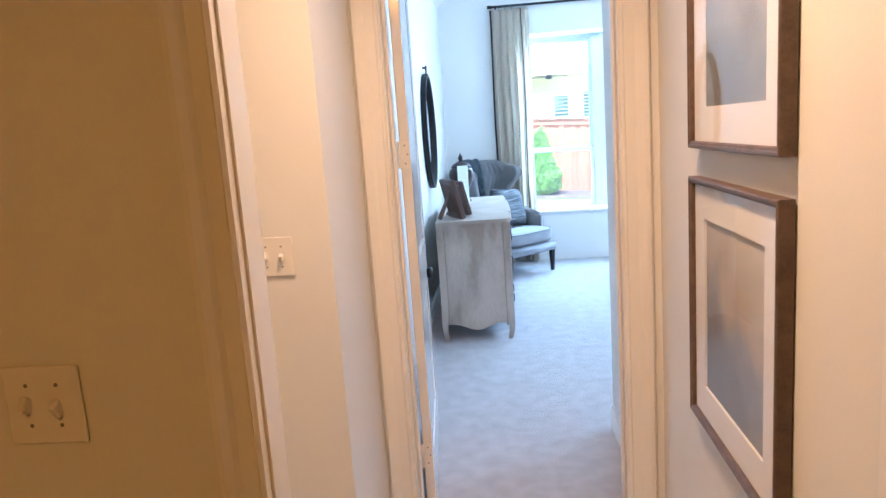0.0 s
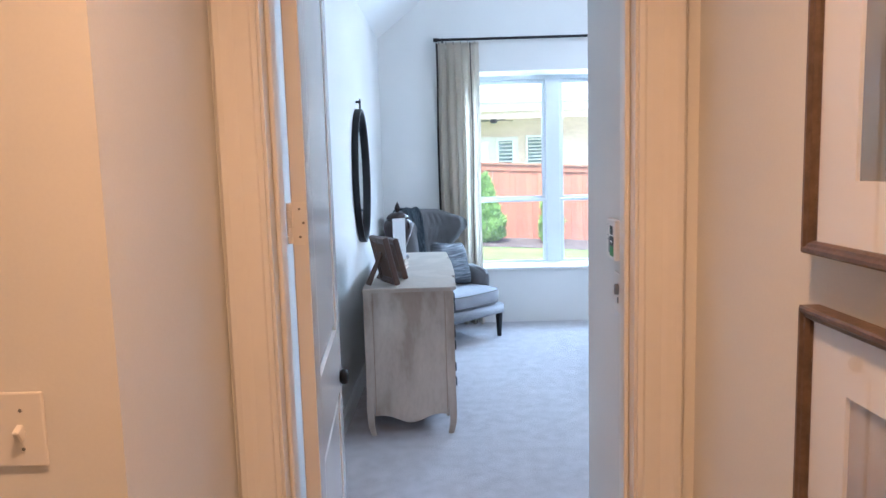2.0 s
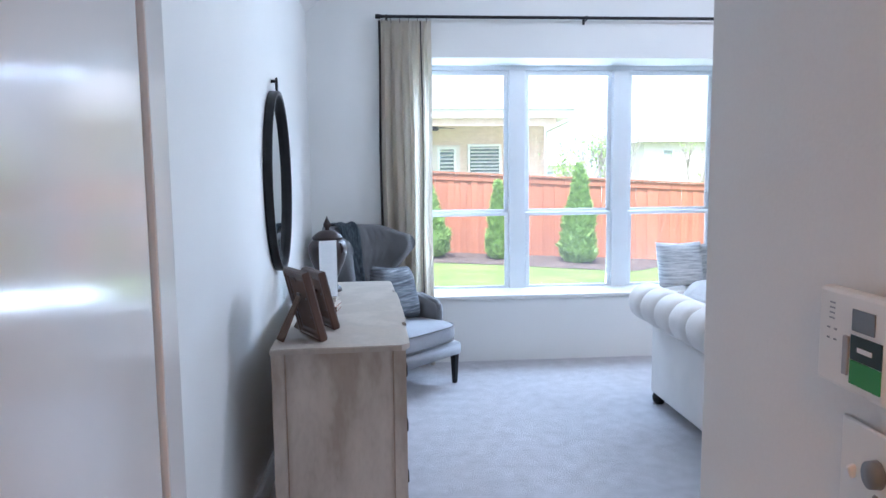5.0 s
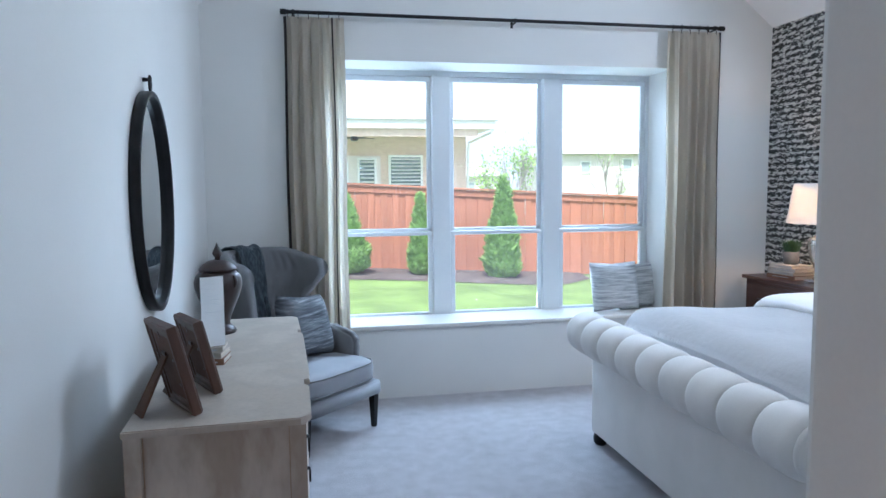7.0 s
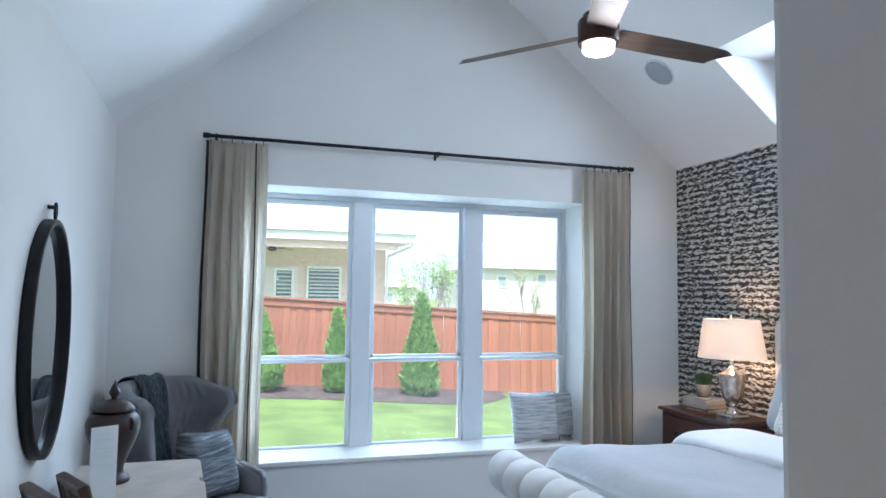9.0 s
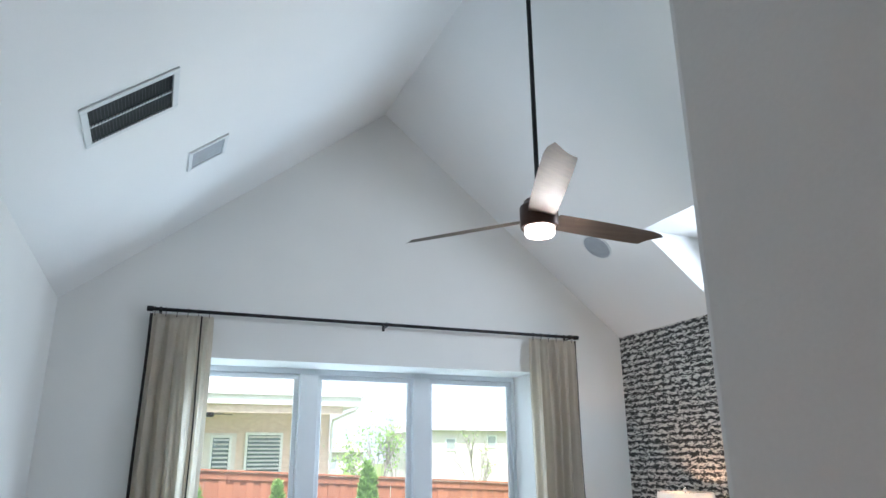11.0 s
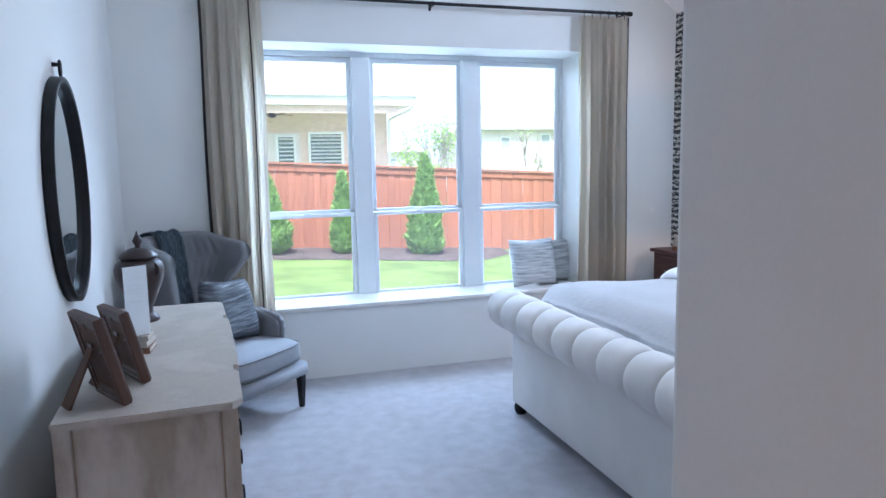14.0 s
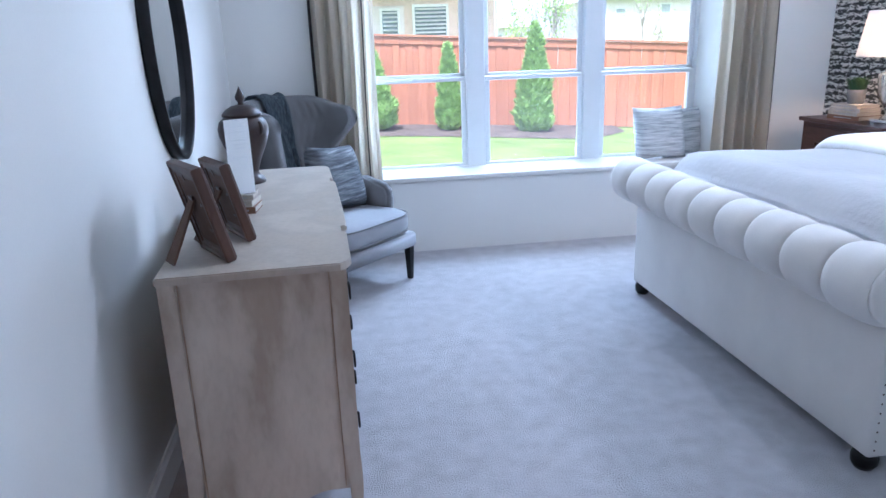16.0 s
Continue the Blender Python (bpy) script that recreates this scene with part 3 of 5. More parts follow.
struct("trim_bedroom_jamb", bm, TRIM, "white door jamb with stop", "trim")
# cased opening in the hall
bm = bmesh.new()
casing(bm, OX0 - 0.004, OX0 - 0.066, OY0 - 0.001, -1, 0, DZ + 0.006, 1.7), casing(bm, OX1 + 0.006, OX1 + 0.10, OY0 - 0.001, -1, 0, DZ + 0.006)
head_casing(bm, OX0 - 0.066, OX1 + 0.10, OY0 - 0.001, -1, DZ + 0.007)
struct("trim_hall_opening", bm, TRIM, "moulded casing of the hall opening", "trim")
bm = bmesh.new()
box(bm, OX0 - 0.02, OX0, OY0, OY1, 0, DZ), box(bm, OX1, OX1 + 0.02, OY0, OY1, 0, DZ), box(bm, OX0 - 0.02, OX1 + 0.02, OY0, OY1, DZ, DZ + 0.02)
struct("trim_hall_jamb", bm, TRIM, "white jamb lining of the hall opening", "trim")


def skirting(bm, x0, y0, x1, y1, nx, ny, h=0.13, t=0.014):
    """Baseboard from point to point; n points into the room."""
    prof = [(0, 0), (t, 0), (t, h * 0.78), (t * 0.6, h * 0.86), (t * 0.5, h), (0, h)]
    rows = []
    for px, py in ((x0, y0), (x1, y1)):
        rows.append([bm.verts.new((px + nx * (d + 0.0005), py + ny * (d + 0.0005), z + 0.001)) for d, z in prof])
    k = len(prof)
    for i in range(k):
        bm.faces.new((rows[0][i], rows[1][i], rows[1][(i + 1) % k], rows[0][(i + 1) % k]))
    bm.faces.new(rows[0]), bm.faces.new(rows[1][::-1])


bm = bmesh.new()
for a in ((XL, YD1 + 0.03, XL, YN, 1, 0), (XR, YN, XR, YS, -1, 0), (XE + 0.0, YS, XR, YS, 0, 1), (0.577, YD1 + 0.03, XE + 0.004, YS, -1, -0.05),
          (XH, OY1, XH, YD0, -1, 0), (-0.43, 0.70, -0.43, YD0, 1, 0), (-1.41, 0.70, -0.43, 0.70, 0, -1)):
    skirting(bm, *a)
struct("baseboard", bm, TRIM, "white baseboard along the walls", "baseboard")


# ---- doors ----
def door_slab(w, h, t, panels):
    """A panelled leaf from x 0 to w, y 0 to t, with recessed fields on both faces."""
    bm = bmesh.new()
    s = 0.115
    box(bm, 0, s, 0, t, 0, h, 0.002, 1), box(bm, w - s, w, 0, t, 0, h, 0.002, 1)
    edges = [0] + [v for p in panels for v in p] + [h]
    for z0, z1 in zip(edges[::2], edges[1::2]):
        box(bm, s, w - s, 0, t, z0, z1)
    for z0, z1 in panels:
        box(bm, s, w - s, t / 2 - 0.006, t / 2 + 0.006, z0, z1)
        # raised field: a flat groove, then a sloped margin up to a flat face
        for y, g in ((0, 1), (t, -1)):
            loops = []
            for k, d in ((0.0, t / 2 - 0.006), (0.006, t / 2 - 0.0065), (0.034, 0.004), (0.036, 0.0035)):
                loops.append([bm.verts.new((x, y + g * d, z)) for x, z in ((s + k, z0 + k), (w - s - k, z0 + k), (w - s - k, z1 - k), (s + k, z1 - k))])
            for p, q in zip(loops[1:], loops[2:]):
                for i in range(4):
                    bm.faces.new((p[i], p[(i + 1) % 4], q[(i + 1) % 4], q[i]))
            bm.faces.new(loops[-1])
    bmesh.ops.recalc_face_normals(bm, faces=list(bm.faces))
    return bm


def knob(parent, x, y, z, side):
    m = pose(x, y, z, -90 * side, 0, 0)
    lathe_bm = lathe(bmesh.new(), [(0.001, 0), (0.032, 0), (0.033, 0.004), (0.028, 0.009), (0.012, 0.012), (0.011, 0.034), (0.020, 0.038), (0.027, 0.046), (0.028, 0.056), (0.022, 0.066), (0.001, 0.069)], 24, m)
    part("knob", lathe_bm, BLACK, parent, "black round door knob", True)


def hinge(parent, m, x, y, z):
    """Leaf on the edge of the door, rounded outside corners, with knuckles and screws."""
    bm = bmesh.new()
    pts = [(0, 0)] + [(0.029 + 0.006 * math.cos(a), 0.008 + 0.008 * math.sin(a) - 0.002) for a in (-1.57, -0.8, 0)] + [(0.035, 0.095)] + [(0.029 + 0.006 * math.cos(a), 0.095 + 0.008 * math.sin(a)) for a in (0.4, 0.9, 1.57)] + [(0, 0.103)]
    prism(bm, [(x + p[0], z + p[1]) for p in pts], "y", y - 0.0025, y - 0.0004)
    for i in range(5):
        lathe(bm, [(0.006, 0), (0.007, 0.001), (0.007, 0.018), (0.006, 0.0195)], 14, pose(x - 0.006, y - 0.006, z + 0.002 + i * 0.020))
    h = part("hinge", moved(bm, m), TRIM, parent, "paint-washed butt hinge")
    for dx, dz in ((0.018, 0.018), (0.027, 0.052), (0.018, 0.086)):
        part("screw", lathe(bmesh.new(), [(0.0035, 0), (0.003, 0.001), (0.001, 0.0012)], 10, m @ pose(x + dx, y - 0.0024, z + dz, 90)), GREYP, h)


d = thing("door_1", "open white two-panel door with black knob", "door", pose(-0.314, 1.364, 0.012, 0, 0, 95.2), kind="structure")
part("leaf", moved(door_slab(0.79, 2.42, 0.038, [(0.20, 0.80), (1.02, 2.28)]), pose(0, -0.038, 0)), DOORP, d)
knob(d, 0.735, -0.038, 0.835, 1), knob(d, 0.735, 0.0, 0.835, -1)
# hinges sit on the leaf's edge at the pivot
for z in (0.18, 1.392, 2.18):
    hinge(d, pose(0, 0, 0, 0, 0, -90), 0.001, 0.0, z)

# unseen leaf on the lobby end wall, added for the print glass to mirror
d = thing("door_2", "unseen white two-panel door added for the print glass to mirror", "door", pose(-1.405, 0.62, 0.012, 0, 0, -90), kind="structure")
part("leaf", door_slab(0.71, 2.40, 0.036, [(0.20, 0.80), (1.02, 2.28)]), DOORP, d)
knob(d, 0.06, 0.036, 0.95, -1)

k = tagged(obj("strike_plate", bx(DX1 - 0.002, DX1 - 0.0002, YD1 - 0.045, YD1 - 0.015, 0.86, 0.92, 0.0006, 1), BLACK), "small black strike plate on the door jamb", "strike plate")


# ---- switches, keypad, downlight ----
def switch_plate(m, label):
    """Two-gang toggle plate in the xz plane, facing -y, its middle at the origin."""
    t = thing("light_switch", label, "switch", m, "wall switches")
    part("plate", bx(-0.058, 0.058, -0.006, -0.0005, -0.058, 0.058, 0.003, 2), PLATE, t)
    for k, x in enumerate((-0.023, 0.023)):
        part("toggle", moved(bx(-0.005, 0.005, -0.016, 0.002, -0.011, 0.011, 0.002, 1), pose(x, -0.006, 0, 28 if k else -28)), PLATE, t)
        for z in (-0.03, 0.03):
            part("screw", lathe(bmesh.new(), [(0.003, 0), (0.0025, 0.001), (0.0005, 0.0013)], 10, pose(x, -0.006, z, 90)), GREYP, t)


switch_plate(pose(-0.601, 0.699, 1.205), "white two-gang toggle switch on the hall wall")
switch_plate(pose(-0.790, 0.699, 1.204), "white two-gang toggle switch beside another plate")
switch_plate(pose(-0.580, OY0 - 0.001, 1.185), "two-gang toggle switch beside the hall opening")

k = thing("alarm_keypad", "white alarm keypad with small display and green label", "keypad", pose(0.5553, 1.712, 1.360, 0, 0, -93.1) @ Matrix.Diagonal((0.84, 0.9, 0.88, 1)))
part("case", bx(-0.076, 0.076, -0.024, 0, -0.066, 0.066, 0.006, 2), PLATE, k)
part("display", bx(0.006, 0.052, -0.026, -0.023, 0.018, 0.046), SCREEN, k, "grey liquid crystal display")
part("label_upper", bx(0.004, 0.068, -0.0255, -0.023, -0.020, 0.012), LABELD, k, "dark green label")
part("label_lower", bx(0.004, 0.068, -0.0255, -0.023, -0.052, -0.021), LABELG, k, "bright green label")
part("label_mark", bx(0.020, 0.050, -0.0265, -0.025, -0.008, -0.002), WHITEP, k, "pale lettering bar")
part("flap_grip", bx(-0.012, 0.0, -0.027, -0.023, -0.044, 0.008, 0.001, 1), INK, k)
for i in range(4):
    part("slot", bx(-0.048, -0.036, -0.0248, -0.0235, 0.024 + i * 0.007, 0.026 + i * 0.007), INK, k)
for dx in (-0.052, -0.036):
    for dz in (-0.004, 0.010):
        part("indicator", bx(dx, dx + 0.006, -0.0248, -0.0235, dz, dz + 0.002), GREYP, k)

k = thing("fan_control", "white wall plate with fan dial and switch", "switch", pose(0.5563, 1.697, 1.205, 0, 0, -93.1) @ Matrix.Diagonal((0.86, 0.9, 0.98, 1)))
part("plate", bx(-0.058, 0.058, -0.006, 0, -0.060, 0.060, 0.003, 2), PLATE, k)
part("dial", lathe(bmesh.new(), [(0.001, 0), (0.017, 0), (0.016, 0.012), (0.001, 0.013)], 24, pose(0.022, -0.006, 0.012, 90)), GREYP, k, "grey rotary dial", True)
part("slider", bx(0.018, 0.027, -0.010, -0.005, -0.030, -0.012, 0.002, 1), GREYP, k)
part("toggle", moved(bx(-0.004, 0.004, -0.010, 0.002, -0.008, 0.008, 0.002, 1), pose(-0.026, -0.005, 0, 20)), PLATE, k)

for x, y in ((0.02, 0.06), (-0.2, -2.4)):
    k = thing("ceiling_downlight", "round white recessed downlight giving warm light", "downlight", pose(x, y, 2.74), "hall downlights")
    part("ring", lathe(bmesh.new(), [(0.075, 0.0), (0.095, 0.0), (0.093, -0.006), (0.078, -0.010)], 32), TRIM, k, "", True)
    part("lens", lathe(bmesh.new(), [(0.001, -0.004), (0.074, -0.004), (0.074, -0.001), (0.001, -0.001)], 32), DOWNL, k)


# ---- framed prints in the hall ----
def framed_print(z0, z1, seed, cols):
    y0, y1 = 0.062, 0.692
    f = thing("framed_print", "misty shore print in a brown wooden frame with white mat", "picture", pose(XH - 0.004, (y0 + y1) / 2, (z0 + z1) / 2), "hall prints")
    hw, hh, w = (y1 - y0) / 2, (z1 - z0) / 2, 0.018
    prof = [(0, 0), (0, -0.028), (0.003, -0.031), (0.008, -0.031), (0.011, -0.028), (0.015, -0.027), (0.018, -0.022), (0.018, 0)]
    sides = [((-hw, -hh), (hw, -hh), (0, 1)), ((hw, -hh), (hw, hh), (-1, 0)), ((hw, hh), (-hw, hh), (0, -1)), ((-hw, hh), (-hw, -hh), (1, 0))]
    for (ya, za), (yb, zb), n in sides:
        bm = bmesh.new()
        d = Vector((yb - ya, zb - za)).normalized()
        ra = [bm.verts.new((v, ya + n[0] * u + d.x * u, za + n[1] * u + d.y * u)) for u, v in prof]
        rb = [bm.verts.new((v, yb + n[0] * u - d.x * u, zb + n[1] * u - d.y * u)) for u, v in prof]
        for i in range(len(prof)):
            j = (i + 1) % len(prof)
            bm.faces.new((ra[i], rb[i], rb[j], ra[j]))
        part("frame_side", bm, PICWOOD, f)
    # mat board with a bevelled window, print behind it, glass over
    bm = bmesh.new()
    iy, iz = hw - w - 0.085, hh - w - 0.085
    for a in ((-hw + w, hw - w, iz, hh - w), (-hw + w, hw - w, -hh + w, -iz), (-hw + w, -iy, -iz, iz), (iy, hw - w, -iz, iz)):
        box(bm, -0.016, -0.010, *a)
    part("mat", bm, MAT_BOARD, f, "white mat board")
    part("print", bx(-0.0095, -0.006, -iy - 0.004, iy + 0.004, -iz - 0.004, iz + 0.004), print_art("print_ink", seed, *cols), f, "grey and sand coloured misty landscape")
    part("glazing", bx(-0.0215, -0.0195, -hw + w, hw - w, -hh + w, hh - w), PICGLASS, f).visible_shadow = False


framed_print(0.706, 1.367, 2.0, ((0.62, 0.59, 0.53), (0.46, 0.40, 0.33), (0.20, 0.20, 0.20)))
framed_print(1.443, 2.104, 7.0, ((0.64, 0.59, 0.52), (0.38, 0.37, 0.33), (0.20, 0.20, 0.18)))


# ---- curtains and rod ----
k = thing("curtain_rod", "long black metal curtain rod with brackets above the window", "curtain rod")
bm = tube(bmesh.new(), [(-0.03, 6.565, 2.825), (3.305, 6.565, 2.825)], 0.0125, 14)
part("pole", bm, BLACK, k)
for x in (-0.046, 3.322):
    part("finial", lathe(bmesh.new(), [(0.001, -0.022), (0.017, -0.022), (0.019, -0.016), (0.019, 0.016), (0.017, 0.022), (0.001, 0.022)], 18, pose(x, 6.565, 2.825, 0, 90, 0)), BLACK, k, "", True)
for x in (0.02, 1.63, 3.26):
    bm = bmesh.new()
    box(bm, x - 0.008, x + 0.008, 6.565, YN, 2.806, 2.814, 0.002, 1), box(bm, x - 0.010, x + 0.010, YN - 0.006, YN, 2.788, 2.835, 0.002, 1)
    lathe(bm, [(0.015, -0.007), (0.018, -0.006), (0.018, 0.006), (0.015, 0.007)], 16, pose(x, 6.565, 2.825, 0, 90, 0))
    part("bracket", bm, BLACK, k)


def curtain(x0, x1, edge_left, seed):
    """Pinch-pleated panel hanging in soft folds from the rod to the floor."""
    c = thing("curtain", "cream pleated linen curtain with dark edge band hanging to the floor", "curtain", group="window curtains")
    n_f = 5.0
    def fold(u, v):
        a = 0.020 + 0.026 * v
        ph = 2 * math.pi * (n_f * u + 0.10 * math.sin(6 * u + seed) + 0.05 * v * math.sin(3 * u + seed * 2))
        return a * math.sin(ph) + 0.007 * math.sin(2.3 * ph + seed)
    def fn(u, v):
        z = 2.795 - v * 2.785
        pin = 0.75 * math.exp(-v * 26)
        x = x0 + (x1 - x0) * (u + 0.012 * math.sin(9 * v + 5 * u + seed))
        return Vector((x, 6.572 + fold(u, v) * (1 - pin), z))
    bm = bmesh.new()
    vs = grid(bm, fn, 96, 40)
    back = bmesh.ops.solidify(bm, geom=list(bm.faces), thickness=0.004)
    part("panel", bm, CURT, c, "", True)
    def band(u0, u1, name):
        bm = bmesh.new()
        grid(bm, lambda u, v: fn(u0 + (u1 - u0) * u, v) + Vector((0, -0.006, 0)), 4, 40)
        bmesh.ops.solidify(bm, geom=list(bm.faces), thickness=0.003)
        part(name, bm, CURTEDGE, c, "dark grey edge band", True)
    if edge_left:
        band(0.0, 0.045, "edge_band")
        band(0.80, 0.825, "edge_band")
    else:
        band(0.955, 1.0, "edge_band")
    for i in range(6):
        x = x0 + (x1 - x0) * (i + 0.5) / 6
        bm = bmesh.new()
        pts = [(x, 6.565 + 0.016 * math.cos(a), 2.822 + 0.019 * math.sin(a)) for a in [2 * math.pi * j / 16 for j in range(17)]]
        tube(bm, pts, 0.0022, 6)
        tube(bm, [(x, 6.567, 2.803), (x, 6.567, 2.778)], 0.0022, 6)
        part("ring", bm, BLACK, c)


curtain(-0.05, 0.372, True, 1.0)
curtain(2.868, 3.315, False, 3.4)

# ---- mirror ----
k = thing("wall_mirror", "oval black-framed mirror hanging on the wall above the dresser", "mirror", pose(XL + 0.002, 4.868, 1.542, 0, 90, 0))
bm = bmesh.new()
seg, R = 72, 0.495
prof = [(0, R - 0.005), (0, R), (0.044, R), (0.047, R - 0.004), (0.047, R - 0.020), (0.042, R - 0.024), (0.022, R - 0.028), (0.018, R - 0.03), (0, R - 0.03)]
EL = 0.70
rings = [[bm.verts.new((r * math.cos(2 * math.pi * i / seg), EL * r * math.sin(2 * math.pi * i / seg), h)) for h, r in prof] for i in range(seg)]
for i in range(seg):
    a, b = rings[i], rings[(i + 1) % seg]
    for j in range(len(prof)):
        bm.faces.new((a[j], b[j], b[(j + 1) % len(prof)], a[(j + 1) % len(prof)]))
part("rim", bm, BLACK, k, "black iron rim", True)
part("mirror_glass", lathe(bmesh.new(), [(0.001, 0.010), (R - 0.031, 0.010), (R - 0.031, 0.016), (0.001, 0.016)], 72, Matrix.Diagonal((1, EL, 1, 1))), MIRROR, k)
bm = tube(bmesh.new(), [(-R - 0.036 + 0.032 * math.cos(a), 0.014 * math.sin(a), 0.03) for a in [2 * math.pi * i / 20 for i in range(21)]], 0.006, 8)
lathe(bm, [(0.001, 0), (0.010, 0), (0.008, 0.024), (0.014, 0.027), (0.014, 0.036), (0.001, 0.038)], 16, pose(-R - 0.052, 0, 0))
part("hanging_ring", bm, BLACK, k, "", True)


# ---- dresser ----
def dresser():
    m = pose(-0.464, 3.645, 0, 0, 0, 2.3)
    t = thing("dresser", "distressed cream three-drawer dresser with black drop handles", "dresser", m)
    L, D, H = 1.752, 0.552, 0.893

    def front(y, off=0.0):
        """Depth of the serpentine front along the length."""
        u = y / L
        c = 0.030 * math.exp(-((u - 0.5) / 0.20) ** 4)
        e = 0.012 * (math.exp(-((u - 0.02) / 0.06) ** 2) + math.exp(-((u - 0.98) / 0.06) ** 2))
        return D - 0.016 + c - e + off
    # top with a stepped, chamfered front edge
    ys = [0.0, 0.02, 0.045, 0.36, 0.365, 0.44, 0.445, 0.60, 1.135, 1.29, 1.295, 1.37, 1.375, L - 0.045, L - 0.02, L]
    xs = [-0.034, -0.016, 0.0, 0.006, -0.014, -0.014, 0.012, 0.014, 0.014, 0.012, -0.014, -0.014, 0.006, 0.0, -0.016, -0.034]
    out = [(D + dx, y) for y, dx in zip(ys, xs)] + [(0, L), (0, 0)]
    bm = prism(bmesh.new(), out, "z", H - 0.024, H)
    bmesh.ops.bevel(bm, geom=[e for e in bm.edges if abs(e.verts[0].co.z - e.verts[1].co.z) < 1e-5], offset=0.004, segments=2, affect="EDGES")
    part("top", bm, DRESSTOP, t, "stepped cream painted top")
    # side panels set back between posts, with a scalloped apron
    for y0, y1 in ((0.023, 0.039), (L - 0.039, L - 0.023)):
        pts = [(0.05, H - 0.024), (0.05, 0.12)]
        pts += [(0.05 + (D - 0.125) * i / 24, 0.118 - 0.034 * math.sin(math.pi * i / 24) ** 2 + 0.010 * math.sin(3 * math.pi * i / 24)) for i in range(1, 24)]
        pts += [(D - 0.060, 0.12), (D - 0.060, H - 0.024)]
        part("side_panel", prism(bmesh.new(), pts, "y", y0, y1), DRESS, t)
        # dark strips put the shade line of the recessed panel into colour
        for xg in (0.0545, D - 0.0715):
            yg = y0 - 0.002 if y0 < 0.1 else y1 - 0.001
            part("groove_shade", bx(xg, xg + 0.004, yg, yg + 0.003, 0.13, H - 0.026), DRESSEDGE, t)
    part("back_panel", bx(0.012, 0.022, 0.04, L - 0.04, 0.14, H - 0.025), DRESS, t)
    # corner posts running down into curved legs
    for x, fx in ((0.004, -1), (D - 0.068, 1)):
        for y in (0.005, L - 0.055):
            bm = bmesh.new()
            rings = []
            zs = [0.0, 0.02, 0.06, 0.12, 0.18, 0.24, 0.32, H - 0.024]
            for z in zs:
                s = 1.0 if z > 0.25 else 0.62 + 0.38 * (z / 0.25) ** 0.8
                kick = 0.012 * math.sin(min(1, z / 0.25) * math.pi) - (0.016 * (1 - z / 0.06) if z < 0.06 else 0)
                kx = fx * kick * 0.6
                w, d = 0.050 * s, 0.050 * s
                cx, cy = x + 0.025 + kx, y + 0.025
                rings.append([bm.verts.new((cx + a * w / 2, cy + b * d / 2, z)) for a, b in ((-1, -1), (1, -1), (1, 1), (-1, 1))])
            for a, b in zip(rings, rings[1:]):
                for i in range(4):
                    bm.faces.new((a[i], a[(i + 1) % 4], b[(i + 1) % 4], b[i]))
            bm.faces.new(rings[0][::-1]), bm.faces.new(rings[-1])
            bmesh.ops.bevel(bm, geom=[e for e in bm.edges if abs(e.verts[0].co.z - e.verts[1].co.z) > 1e-4], offset=0.004, segments=2, affect="EDGES")
            part("leg", bm, DRESS, t)
    # front: three bowed drawers and an apron
    n = 40
    zr = [(0.160, 0.375), (0.385, 0.610), (0.620, 0.860)]
    for z0, z1 in zr:
        bm = bmesh.new()
        pts = [(front(0.07 + (L - 0.14) * i / n) - 0.004, 0.07 + (L - 0.14) * i / n) for i in range(n + 1)]
        prism(bm, pts + [(pts[-1][0] - 0.025, pts[-1][1])] + [(p[0] - 0.025, p[1]) for p in pts[::-1][1:]], "z", z0, z1)
        bmesh.ops.bevel(bm, geom=[e for e in bm.edges if abs(e.verts[0].co.z - e.verts[1].co.z) < 1e-5], offset=0.003, segments=1, affect="EDGES")
        dr = part("drawer", bm, DRESS, t)
        for y in (0.20, 0.52, L - 0.52, L - 0.20):
            x, z = front(y), (z0 + z1) / 2
            bm = lathe(bmesh.new(), [(0.001, 0), (0.020, 0), (0.018, 0.005), (0.007, 0.007), (0.006, 0.016), (0.001, 0.018)], 18, pose(x - 0.004, y, z + 0.02, 0, 90, 0))
            tube(bm, [(x + 0.012, y + 0.022 * math.sin(a), z + 0.018 - 0.030 * (1 - math.cos(a)) / 1.2) for a in [2 * math.pi * i / 20 for i in range(21)]], 0.0035, 7)
            part("handle", bm, BLACK, dr, "black drop ring handle", True)
    bm = bmesh.new()
    pts = [(0.07 + (L - 0.14) * i / 48, 0.152) for i in range(49)]
    low = [(0.07 + (L - 0.14) * i / 48, 0.118 - 0.030 * math.cos(4 * math.pi * i / 48)) for i in range(49)]
    prism(bm, pts + low[::-1], "x", D - 0.075, D - 0.058)
    part("apron", bm, DRESS, t)
    for z in (0.380, 0.615, 0.865):
        part("rail", bx(D - 0.085, D - 0.058, 0.062, L - 0.062, z - 0.004, z + 0.004), DRESSEDGE, t)


dresser()
ZT = 0.8935

# ginger jar
k = thing("lidded_jar", "dark carved wooden lidded jar with pointed finial", "jar", pose(-0.352, 5.05, ZT))
part("body", lathe(bmesh.new(), [(0.001, 0), (0.076, 0), (0.080, 0.008), (0.074, 0.022), (0.058, 0.034), (0.050, 0.050), (0.054, 0.075), (0.072, 0.120), (0.098, 0.180), (0.112, 0.225), (0.114, 0.255),
                                 (0.106, 0.285), (0.088, 0.302), (0.078, 0.308), (0.001, 0.308)], 40), DARKWOOD, k, "", True)
